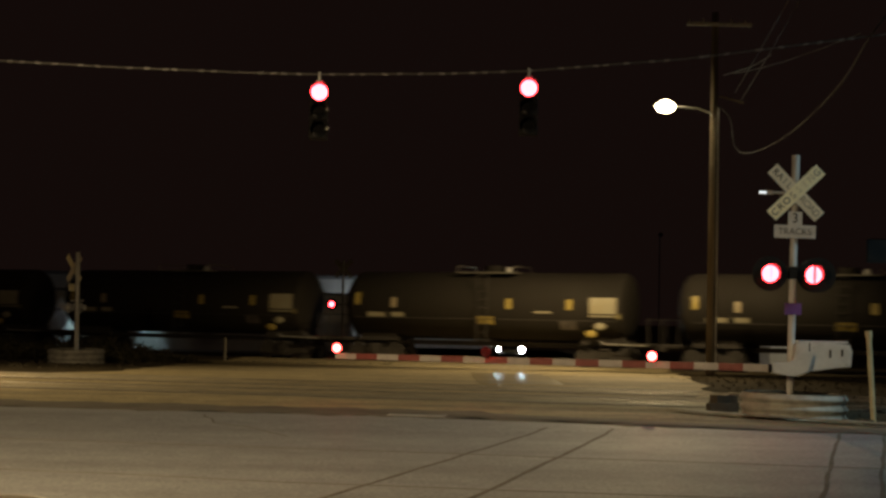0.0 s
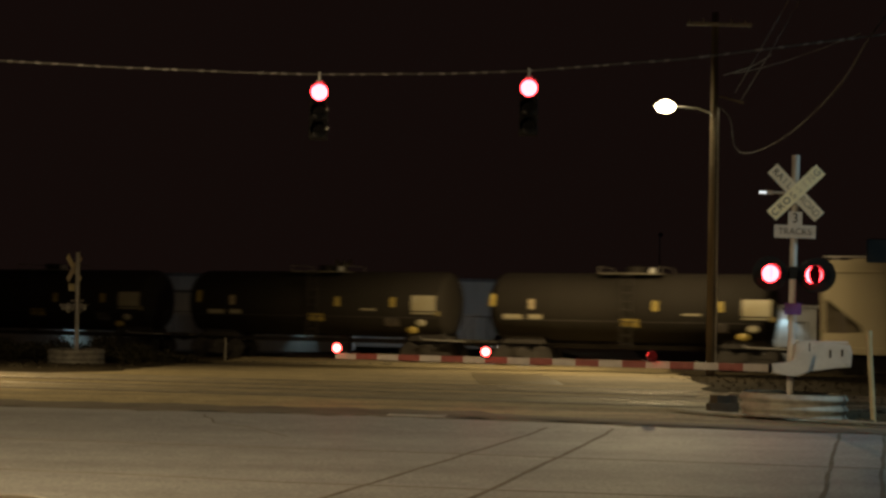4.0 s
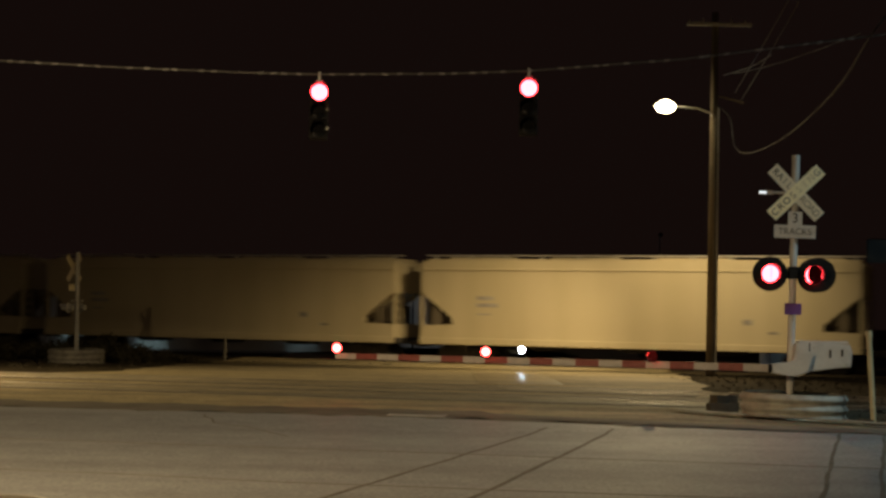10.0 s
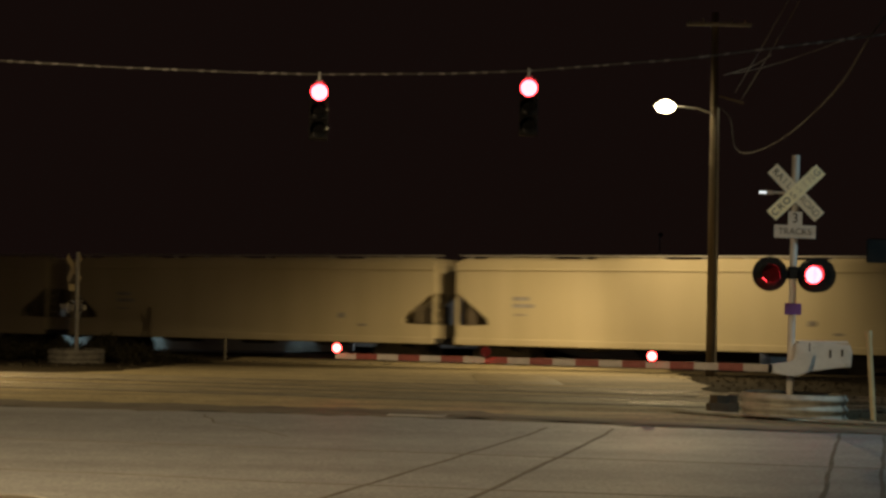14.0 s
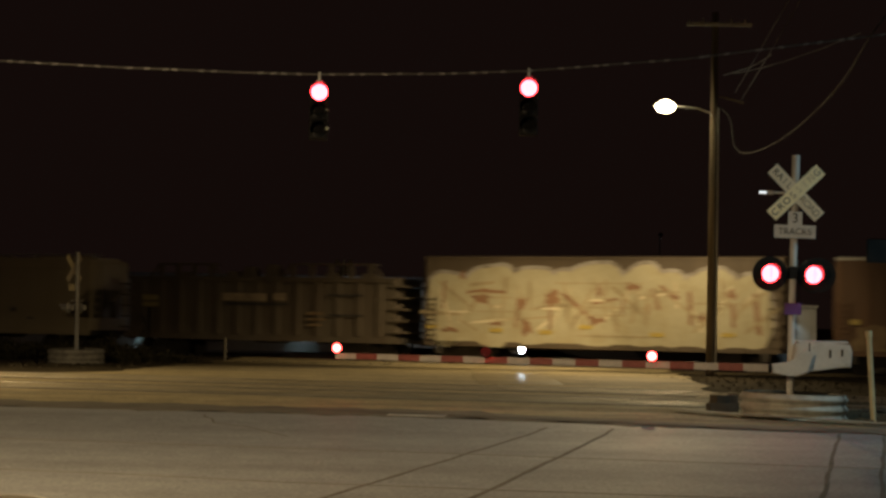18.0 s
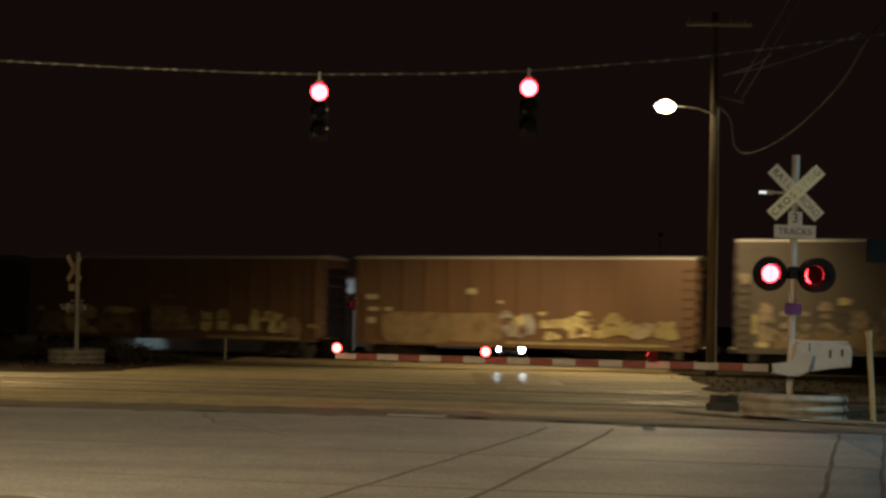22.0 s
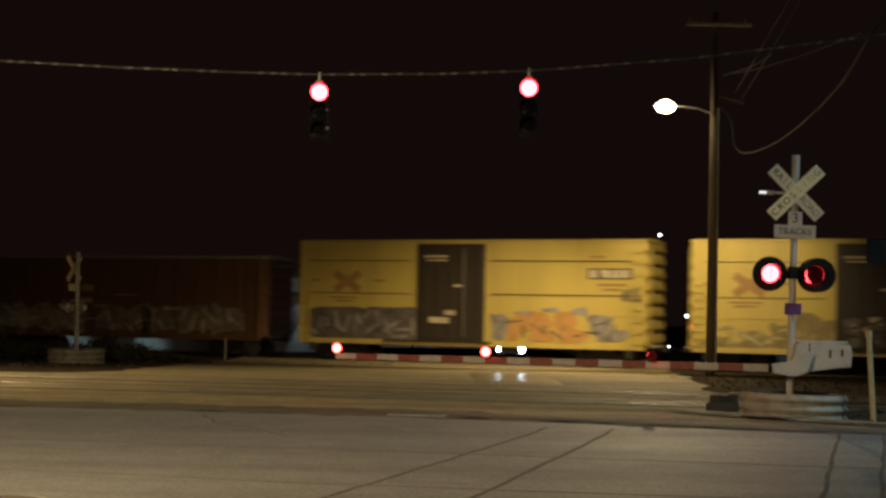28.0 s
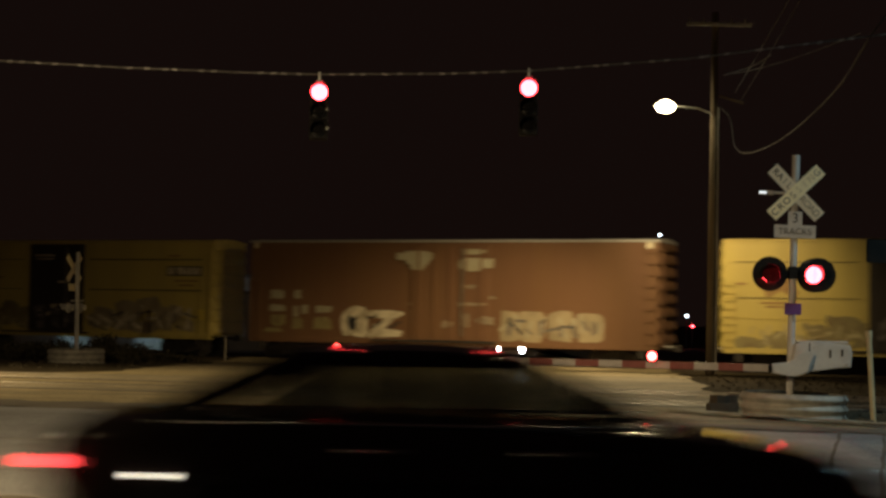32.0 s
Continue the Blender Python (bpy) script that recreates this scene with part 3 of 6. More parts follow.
def hopper(right_end, pitch, label, seed, low=None):
    L = pitch - 0.75
    car = start("covered_hopper", right_end, pitch, label, "hopper car")
    e = L / 2
    top, sill = 4.42, 1.02
    bm = B()
    # side outline, with the sloped ends that leave the corners open above a full-length sill
    extrude_y(bm, [(-e, 3.00), (-e, top - 0.12), (-e + 0.15, top), (e - 0.15, top), (e, top - 0.12), (e, 3.00), (e - 0.22, 3.00), (e - 1.50, 1.98), (e - 1.58, 1.66),
                   (e, 1.66), (e, sill), (-e, sill), (-e, 1.66), (-e + 1.58, 1.66), (-e + 1.50, 1.98), (-e + 0.22, 3.00)], -1.55, 1.55, 0.05)
    part("body", bm, M["hopper"], car)
    bm = B()
    extrude_y(bm, [(-e + 0.1, top - 0.02), (-e + 0.1, top + 0.10), (e - 0.1, top + 0.10), (e - 0.1, top - 0.02)], -1.0, 1.0, 0.04)
    part("roof", bm, M["hopper"], car)
    bm = B()
    block(bm, -e, e, -1.60, -1.50, top - 0.42, top - 0.35, 0.015)
    part("top_chord", bm, M["hopper"], car)
    for s in (-1, 1):
        bm = B()
        block(bm, -e, e, s * 1.56 - 0.05, s * 1.56 + 0.05, sill - 0.18, sill + 0.10, 0.02)
        part("side_sill", bm, M["hopper"], car)
    # roof walk and hatches
    bm = B()
    block(bm, -e, e, -0.95, -0.55, top + 0.22, top + 0.26)
    for i in range(12):
        x = -e + 0.4 + (L - 0.8) * i / 11
        block(bm, x - 0.03, x + 0.03, -0.9, -0.6, top + 0.08, top + 0.22)
    part("roof_walk", bm, M["galv"], car)
    for i in range(4):
        x = -e + L * (i + 0.5) / 4
        bm = B()
        block(bm, x - 1.5, x + 1.5, -0.3, 0.3, top + 0.08, top + 0.20, 0.03)
        part("hatch", bm, M["hopper"], car)
    # open end frames
    for s in (-1, 1):
        for y in (-1.42, 1.42):
            bm = B()
            block(bm, s * (e - 0.05) - 0.05, s * (e - 0.05) + 0.05, y - 0.05, y + 0.05, 1.64, 3.01)
            part("end_post", bm, M["hopper"], car)
            bm = B()
            block(bm, s * (e - 0.74) - 0.20, s * (e - 0.74) + 0.20, y - 0.04, y + 0.04, 1.64, 2.48)
            part("end_gusset", bm, M["webbrown" if s > 0 else "oldhopper"], car)
        bm = B()
        block(bm, s * (e - 0.72) - 0.76, s * (e - 0.72) + 0.76, -0.62, -0.52, 1.64, 3.02)
        part("end_web", bm, M["webbrown"], car)
        ladder(car, s * (e + 0.06), -1.3, sill, top - 0.1, 0.45, 9, M["hopper"], "y")
        bm = B()
        block(bm, s * (e - 0.05) - 0.14, s * (e - 0.05) + 0.14, -1.5, 1.5, sill - 0.15, sill + 0.06)
        part("end_platform", bm, M["underframe"], car)
    bm = B()
    rod(bm, (e - 1.75, -0.9, 2.05), (e - 0.75, -0.9, 2.05), 0.2, sides=12)
    block(bm, e - 0.62, e - 0.3, -1.2, -0.7, 1.75, 2.35, 0.03)
    rod(bm, (e - 1.9, -1.1, 1.85), (e - 0.3, -1.1, 2.45), 0.04, sides=8)
    part("brake_gear", bm, M["oldhopper"], car)
    # outlet bays
    for i in range(3):
        x = (i - 1) * 3.9
        bm = B()
        bmesh.ops.create_cone(bm, cap_ends=True, segments=4, radius1=0.7, radius2=1.7, depth=0.32, matrix=pose(x, 0, sill - 0.16, 0, 0, 45))
        block(bm, x - 0.5, x + 0.5, -0.6, 0.6, 0.66, 0.72)
        part("outlet", bm, M["underframe"], car)
    marks(car, [(-e + 2.6, 2.75, 0.75, 0.16), (-e + 2.6, 2.45, 0.95, 0.16), (-e + 2.65, 2.12, 0.6, 0.06)], -1.557, M["spraygrey"])
    marks(car, [(e - 4.6, 1.9, 0.35, 0.22), (e - 3.6, 1.55, 0.4, 0.1)], -1.557, M["spraygrey"])
    if low:
        graffiti(car, -e + 3.0, -e + 7.6, 1.35, 2.35, -1.552, seed, "hopper", "spraygrey", "hopper", 5, 0.05)
        graffiti(car, -e + 8.6, -e + 13.6, 1.35, 2.25, -1.552, seed + 1, "hopper", "spraygrey", "hopper", 5, 0.05)
    running_gear(car, L, e - 1.9)
    return car


def old_hopper(right_end, pitch):
    L = pitch - 0.85
    e = L / 2
    car = start("covered_hopper", right_end, pitch, "short weathered grey ribbed covered hopper with roof hatches", "hopper car")
    top, sill = 3.62, 1.0
    bm = B()
    extrude_y(bm, [(-e + 0.25, sill), (-e + 0.25, top), (e - 0.25, top), (e - 0.25, sill)], -1.45, 1.45, 0.04)
    part("body", bm, M["oldhopper"], car)
    bm = B()
    block(bm, -e + 0.2, e - 0.2, -1.52, 1.52, top - 0.06, top + 0.05, 0.02)
    part("roof", bm, M["oldhopper"], car)
    for i in range(13):
        x = -e + 1.0 + (L - 2.0) * i / 12
        bm = B()
        block(bm, x - 0.15, x + 0.15, -1.52, -1.44, sill + 0.08, top - 0.12, 0.02)
        part("side_post", bm, M["oldhopper"], car)
    for z in (top - 0.16,):
        bm = B()
        block(bm, -e + 0.3, e - 0.3, -1.56, -1.44, z, z + 0.10)
        part("side_rail", bm, M["oldhopper"], car)
    # raised roof walks on frames, and low hatches between them
    for x0, x1, n in ((-5.5, -2.6, 4), (1.4, 5.5, 5)):
        bm = B()
        block(bm, x0, x1, -1.05, -0.30, top + 0.60, top + 0.67, 0.01)
        part("roof_walk", bm, M["oldhopper"], car)
        for i in range(n):
            x = x0 + 0.12 + (x1 - x0 - 0.24) * i / (n - 1)
            bm = B()
            block(bm, x - 0.12, x + 0.12, -1.02, -0.92, top + 0.04, top + 0.60)
            part("walk_post", bm, M["oldhopper"], car)
        for x, d in ((x0, -0.45), (x1, 0.45)):
            bm = B()
            rod(bm, (x, -0.97, top + 0.6), (x + d, -0.97, top + 0.05), 0.06, sides=8)
            part("walk_brace", bm, M["oldhopper"], car)
    for x, h in ((-4.1, 0.26), (-1.6, 0.30), (-0.75, 0.52), (0.4, 0.62), (3.4, 0.26), (5.2, 0.24)):
        bm = B()
        extrude_y(bm, [(x - 0.36, top + 0.04), (x - 0.2, top + h), (x + 0.2, top + h), (x + 0.36, top + 0.04)], -1.0, -0.35, 0.02)
        part("hatch", bm, M["oldhopper"], car)
    for s in (-1, 1):
        bm = B()
        block(bm, -e, e, s * 1.44 - 0.05, s * 1.44 + 0.05, sill - 0.2, sill + 0.06)
        part("side_sill", bm, M["oldhopper"], car)
        for k in range(5):
            bm = B()
            block(bm, s * (e - 0.15) - 0.35, s * (e - 0.15) + 0.35, -1.56, 1.3, sill + 0.25 + 0.5 * k, sill + 0.33 + 0.5 * k, 0.01)
            part("end_ridge", bm, M["oldhopper"], car)
        bm = B()
        block(bm, s * (e - 0.05) - 0.12, s * (e - 0.05) + 0.12, -1.4, 1.4, sill - 0.2, sill + 0.05)
        part("end_platform", bm, M["underframe"], car)
    marks(car, [(-1.8, 2.58, 2.3, 0.34), (0.85, 2.60, 0.65, 0.34)], -1.56, M["sprayfaint"], "faded_panel")
    marks(car, [(-6.0, 2.55, 0.85, 0.25), (-6.0, 2.25, 0.85, 0.22)], -1.56, M["sprayolive"], "number_panel")
    marks(car, [(2.55, 2.0, 0.8, 0.12), (2.55, 1.75, 0.9, 0.10), (2.6, 1.5, 0.7, 0.1)], -1.56, M["sprayhaze"], "lettering")
    marks(car, [(3.6, 2.84, 1.7, 0.07), (3.6, 1.96, 1.7, 0.07), (-1.6, 2.40, 3.2, 0.08)], -1.56, M["sprayblack"], "dark_slot")
    for i in range(3):
        x = (i - 1) * 3.2
        bm = B()
        bmesh.ops.create_cone(bm, cap_ends=True, segments=4, radius1=0.7, radius2=1.5, depth=0.3, matrix=pose(x, 0, sill - 0.15, 0, 0, 45))
        part("outlet", bm, M["underframe"], car)
    running_gear(car, L, e - 1.8)


def tank_car(right_end, pitch):
    L = pitch - 0.9
    e = L / 2 - 0.22
    car = start("tank_car", right_end, pitch, "black tank car with small yellow and white side marks", "tank car")
    r, zc = 1.45, 2.52
    bm = B()
    prof = [(-e, 0.0), (-e + 0.04, 0.55), (-e + 0.13, 0.98), (-e + 0.27, 1.25), (-e + 0.42, 1.38), (-e + 0.62, r), (e - 0.83, r), (e - 0.70, 1.38), (e - 0.61, 1.25), (e - 0.53, 0.98), (e - 0.47, 0.55), (e - 0.45, 0.0)]
    rings = []
    for x, q in prof:
        if q == 0:
            rings.append([bm.verts.new((x, 0, zc))])
        else:
            rings.append([bm.verts.new((x, q * math.cos(k * math.pi / 16), zc + q * math.sin(k * math.pi / 16))) for k in range(32)])
    for a, b in zip(rings, rings[1:]):
        for k in range(32):
            f = [a[k - 1], a[k], b[k], b[k - 1]] if len(a) > 1 and len(b) > 1 else [a[0], b[k], b[k - 1]] if len(a) == 1 else [a[k - 1], a[k], b[0]]
            bm.faces.new(f)
    part("tank", bm, M["tank"], car, smooth=True)
    for x in (-e * 0.5, 0.0, e * 0.5):
        bm = B()
        rod(bm, (x - 0.04, 0, zc), (x + 0.04, 0, zc), r + 0.012, sides=32)
        part("weld_band", bm, M["tank"], car, smooth=False)
    bm = B()
    rod(bm, (0, 0, zc + r - 0.1), (0, 0, zc + r + 0.28), 0.42, sides=18)
    part("manway", bm, M["tank"], car)
    bm = B()
    block(bm, -1.32, 1.32, -1.05, 1.05, zc + r - 0.06, zc + r - 0.01)
    for sx in (-1, 1):
        for y in (-1.05, 1.05):
            rod(bm, (sx * 1.3, y, zc + r - 0.04), (sx * 1.3, y, zc + r + 0.24), 0.02, sides=6)
        rod(bm, (sx * 1.3, -1.05, zc + r + 0.24), (sx * 1.3, 1.05, zc + r + 0.24), 0.02, sides=6)
    part("platform", bm, M["galvdark"], car)
    bm = B()
    rod(bm, (0.75, -0.3, zc + r - 0.05), (0.75, -0.3, zc + r + 0.22), 0.16, 0.13, sides=12)
    part("valve", bm, M["galv"], car)
    ladder(car, -0.22, -1.52, 0.9, zc + r, 0.44, 9, M["underframe"])
    for sx in (-1, 1):
        bm = B()
        extrude_y(bm, [(sx * (e - 2.6), 0.95), (sx * (e - 2.3), 1.7), (sx * (e - 0.9), 1.7), (sx * (e - 0.6), 0.95)], -0.75, 0.75)
        part("saddle", bm, M["underframe"], car)
        bm = B()
        block(bm, sx * (L / 2 - 0.12) - 0.45, sx * (L / 2 - 0.12) + 0.45, -1.45, 1.45, 0.95, 1.05)
        part("end_platform", bm, M["underframe"], car)
        bm = B()
        for y in (-1.42, 1.42):
            rod(bm, (sx * (L / 2 + 0.28), y, 1.0), (sx * (L / 2 + 0.28), y, 2.05), 0.025, sides=6)
        rod(bm, (sx * (L / 2 + 0.28), -1.42, 2.05), (sx * (L / 2 + 0.28), 1.42, 2.05), 0.025, sides=6)
        part("end_rail", bm, M["underframe"], car)
    bm = B()
    rod(bm, (-e + 0.8, -1.50, 1.95), (e - 0.8, -1.50, 1.95), 0.02, sides=6)
    part("handrail", bm, M["underframe"], car)

    def plate(x, z, w, h, mat, name):
        bm = B()
        a0, a1 = math.asin(max(-1, min(1, (z - zc) / r))), math.asin(max(-1, min(1, (z + h - zc) / r)))
        cs = [(-(r + 0.012) * math.cos(a0 + (a1 - a0) * k / 4), zc + (r + 0.012) * math.sin(a0 + (a1 - a0) * k / 4)) for k in range(5)]
        va = [bm.verts.new((x, y, z)) for y, z in cs]
        vb = [bm.verts.new((x + w, y, z)) for y, z in cs]
        for k in range(4):
            bm.faces.new((va[k], vb[k], vb[k + 1], va[k + 1]))
        part(name, bm, M[mat], car)

    plate(4.72, 2.25, 1.16, 0.66, "spraycream", "number_panel")
    plate(5.84, 2.05, 0.22, 0.20, "sprayolive", "small_mark")
    plate(-0.32, 1.74, 0.80, 0.33, "reflect", "reflector")
    for x in (-4.25, 1.05, 3.72):
        plate(x, 2.40, 0.26, 0.42, "spraydun" if x < 0 else "reflect", "reflector")
    plate(-5.98, 2.50, 0.24, 0.52, "reflect", "reflector")
    for x, z, w, h in ((-5.40, 1.99, 0.85, 0.19), (-4.27, 2.0, 0.60, 0.19), (2.30, 2.24, 0.76, 0.08), (4.70, 2.12, 1.1, 0.07)):
        plate(x, z, w, h, "spraycream", "lettering")
    plate(3.40, 1.58, 0.7, 0.38, "spraydark", "placard")
    for x, z, mat in ((5.15, 1.74, "spraycream"), (4.77, 1.42, "reflect")):
        bm = B()
        ball(bm, (x, -1.36, z), 0.26, 1, 0.25, 0.6, 12)
        part("valve_cap", bm, M[mat], car, smooth=True)
    bm = B()
    rod(bm, (e - 1.4, -1.46, 1.02), (e + 0.5, -1.46, 0.98), 0.02, sides=6)
    rod(bm, (e - 1.4, -1.46, 1.02), (e - 1.5, -1.40, 1.14), 0.02, sides=6)
    part("uncoupling_lever", bm, M["galv"], car)
    running_gear(car, L, L / 2 - 1.7)


def boxcar(right_end, pitch, height, mat, label, door=None, door_x=0.0, door_w=3.0, posts=14, seams=(), dark_end=None):
    L = pitch - 1.75
    e = L / 2
    car = start("boxcar", right_end, pitch, label, "boxcar")
    sill, top, w = 0.98, height - 0.16, 1.46
    end_mat = M[dark_end or mat]
    bm = B()
    block(bm, -e, e, -w, w, sill, top, 0.02)
    part("body", bm, M[mat], car)
    bm = B()
    sec = [(-w - 0.03, top - 0.03), (-w - 0.03, top + 0.06), (-0.4, top + 0.16), (0.4, top + 0.16), (w + 0.03, top + 0.06), (w + 0.03, top - 0.03)]
    a = [bm.verts.new((-e - 0.06, y, z)) for y, z in sec]
    b = [bm.verts.new((e + 0.06, y, z)) for y, z in sec]
    bm.faces.new(a)
    bm.faces.new(b[::-1])
    for i in range(6):
        bm.faces.new((a[i], a[i - 1], b[i - 1], b[i]))
    part("roof", bm, M["galv"] if mat in ("boxgrey", "boxorange", "boxdull") else M[mat], car)
    def post_mesh():
        bm = B()
        extrude_y(bm, [(-0.07, sill + 0.05), (-0.07, top - 0.05), (0.07, top - 0.05), (0.07, sill + 0.05)], -0.045, 0.0)
        return mesh_of("side_post", bm, M[mat])
    pm = shared(("post", mat, height), post_mesh) if posts else None
    for i in range(posts):
        x = -e + 0.15 + (L - 0.3) * i / (posts - 1)
        if door and abs(x - door_x) < door_w / 2 + 0.1:
            continue
        piece("side_post", pm, car, pose(x, -w, 0))
    if not posts:
        # welded upright joints between the side sheets, and rivet rows at their feet
        bm = B()
        block(bm, -0.018, 0.018, -0.012, 0.0, sill + 0.06, top - 0.06)
        joint = mesh_of("sheet_joint", bm, M[mat])
        for i in range(1, int(L / 1.22)):
            x = -e + i * 1.22
            if not (door and abs(x - door_x) < door_w / 2 + 0.1):
                piece("sheet_joint", joint, car, pose(x, -w, 0))
        for s in (-1, 1):
            bm = B()
            block(bm, s * (e - 0.09) - 0.06, s * (e - 0.09) + 0.06, -w - 0.03, -w, sill + 0.03, top - 0.04, 0.008)
            part("corner_post", bm, M[mat], car)
    for i in range(2):
        bm = B()
        block(bm, -e + 0.5 + i * (L - 1.3), -e + 0.8 + i * (L - 1.3), -w - 0.03, -w + 0.02, sill - 0.52, sill - 0.18)
        part("step_stirrup", bm, M["underframe"], car)
    for z in seams:
        for x0, x1 in ((-e + 0.05, door_x - door_w / 2 - 0.05), (door_x + door_w / 2 + 0.05, e - 0.05)):
            bm = B()
            block(bm, x0, x1, -w - 0.022, -w + 0.01, z, z + 0.05)
            part("side_seam", bm, M[mat], car)
    for s in (-1, 1):
        bm = B()
        block(bm, -e, e, s * (w - 0.02) - 0.05, s * (w - 0.02) + 0.05, sill - 0.20, sill + 0.03, 0.01)
        part("side_sill", bm, M[mat], car)
        def ridge():
            bm = B()
            # a pressed rib: a long slope above, a short undercut below
            extrude_y(bm, [(-0.02, -0.22), (0.055, -0.15), (0.075, -0.08), (0.06, 0.05), (0.0, 0.27), (-0.02, 0.27)], -w + 0.04, w - 0.04)
            if s < 0:
                bmesh.ops.scale(bm, vec=(-1, 1, 1), verts=bm.verts)
                bmesh.ops.reverse_faces(bm, faces=bm.faces)
            return mesh_of("end_ridge", bm, end_mat)
        n = 8
        for i in range(n):
            piece("end_ridge", shared(("ridge", mat, dark_end, s), ridge), car, pose(s * (e + 0.01), 0, sill + 0.25 + (top - sill - 0.45) * i / (n - 1)))
        ladder(car, s * (e - 0.27) - 0.22, -w - 0.07, sill - 0.1, top - (0.3 if s > 0 else 1.6), 0.44, 9, M[mat])
        ladder(car, s * (e + 0.13), -w + 0.15, sill - 0.1, top - 0.3, 0.44, 9, end_mat, "y")
        bm = B()
        block(bm, s * (e + 0.25) - 0.18, s * (e + 0.25) + 0.18, -0.7, 0.7, sill - 0.05, sill)
        part("crossover_platform", bm, M["galv"], car)
    bm = B()
    for k in range(10):
        q = k * math.pi / 5
        rod(bm, (-e - 0.16, 0.6 + 0.28 * math.cos(q), 2.6 + 0.28 * math.sin(q)), (-e - 0.16, 0.6 + 0.28 * math.cos(q + 0.63), 2.6 + 0.28 * math.sin(q + 0.63)), 0.02, sides=6)
    part("brake_wheel", bm, M["galv"], car)
    if door:
        bm = B()
        block(bm, door_x - door_w / 2, door_x + door_w / 2, -w - 0.06, -w + 0.02, sill + 0.03, top - 0.10, 0.015)
        d = part("door", bm, M[door], car)
        for k in range(5):
            x = door_x - door_w / 2 + door_w * (k + 0.5) / 5
            bm = B()
            block(bm, x - 0.04, x + 0.04, -w - 0.10, -w - 0.055, sill + 0.10, top - 0.2)
            part("door_rib", bm, M[door], d)
        bm = B()
        rod(bm, (door_x + 0.6, -w - 0.13, sill + 0.2), (door_x + 0.6, -w - 0.13, top - 0.3), 0.025, sides=6)
        part("door_rod", bm, M["galvdark"], d)
        bm = B()
        block(bm, door_x - door_w, door_x + door_w * 0.6, -w - 0.11, -w - 0.03, sill - 0.06, sill + 0.02)
        part("door_track", bm, M["underframe"], car)
    running_gear(car, L, e - 1.75)
    return car, e, w, top


# the consist, from the head of the train to its tail
for end in (-20.6, -5.7, 9.25, 24.25, 39.2):
    tank_car(end, 14.8)
tank_car(53.1, 13.9)
hopper(73.5, 19.85, "cream covered hopper with a long faint sprayed band", 4, True)
hopper(93.15, 19.0, "cream covered hopper with open sloped ends", 5)
hopper(112.9, 19.3, "cream covered hopper with open sloped ends", 6)
hopper(133.0, 19.45, "cream covered hopper with open sloped ends", 7)
hopper(153.4, 20.2, "cream covered hopper with open sloped ends", 8)
old_hopper(169.4, 14.95)

car, e, w, top = boxcar(186.28, 17.0, 4.68, "boxdark", "dark boxcar covered by huge cream sprayed letters", posts=0)
humps = [(-6.55, 2.37, 2.1, 3.1), (-4.60, 2.54, 2.45, 3.4), (-2.76, 2.52, 2.3, 3.25), (-1.33, 2.45, 1.7, 3.0), (0.07, 2.60, 2.7, 3.4), (1.97, 2.58, 2.0, 3.35), (3.1, 2.45, 1.8, 3.05), (4.8, 2.52, 2.3, 3.2), (6.4, 2.4, 1.7, 2.9)]
sprayed(car, -w - 0.020, "spraygrey", [(x, z + 0.10, a + 0.16, h + 0.12) for x, z, a, h in humps], 21, 0.05, 0.7)
sprayed(car, -w - 0.026, "spraycream", [(-4.2, 1.75, 6.6, 1.6), (0.6, 1.72, 6.6, 1.62), (4.4, 1.72, 5.4, 1.55)], 20, 0.02, 0.25)
sprayed(car, -w - 0.030, "spraycream", humps, 21, 0.05, 0.7)
sprayed(car, -w - 0.038, "accentrust", [(x, z, a * 0.8, h * 0.75) for x, z, a, h in ((-5.04, 2.82, 0.9, 0.5), (-3.25, 2.64, 0.54, 0.55), (-3.03, 1.62, 0.5, 0.95), (-1.85, 2.86, 0.75, 0.75), (0.03, 1.98, 0.9, 0.41), (1.56, 3.38, 0.82, 0.39), (0.13, 3.18, 0.28, 0.6),
                                         (-5.92, 3.8, 0.3, 0.45), (-4.38, 1.76, 0.75, 0.2), (-6.48, 1.48, 0.9, 0.3), (2.17, 2.44, 0.26, 0.9), (3.36, 2.96, 0.3, 0.34), (4.4, 2.1, 0.5, 0.6), (5.6, 3.1, 0.5, 0.5))], 22, 0.4, 0.8)
slashes(car, -w - 0.036, "spraydun", -7.0, 7.0, 1.2, 3.9, 30, 69, 0.12)
slashes(car, -w - 0.037, "spraywhite", -7.0, 7.0, 1.4, 3.9, 14, 71, 0.09)
slashes(car, -w - 0.039, "accentrust", -7.0, 7.0, 1.4, 3.7, 13, 70, 0.14)
for x, z, a, h in ((0.1, 3.48, 3.83, 0.05), (0.27, 2.48, 3.63, 0.06), (0.26, 2.17, 2.15, 0.045), (-4.28, 2.26, 2.0, 0.04), (-4.16, 2.84, 1.0, 0.06), (0.74, 1.31, 3.1, 0.05), (4.9, 2.7, 2.2, 0.05)):
    marks(car, [(x - a / 2, z, a, h)], -w - 0.042, M["spraydun"], "sprayed_line")
sprayed(car, -w - 0.050, "spraywhite", [(-4.4, 2.50, 0.7, 0.10), (-1.95, 2.44, 0.8, 0.10), (1.6, 3.15, 0.7, 0.08), (-6.2, 2.25, 1.4, 0.07), (0.0, 2.80, 0.7, 0.10)], 23, 0.2)
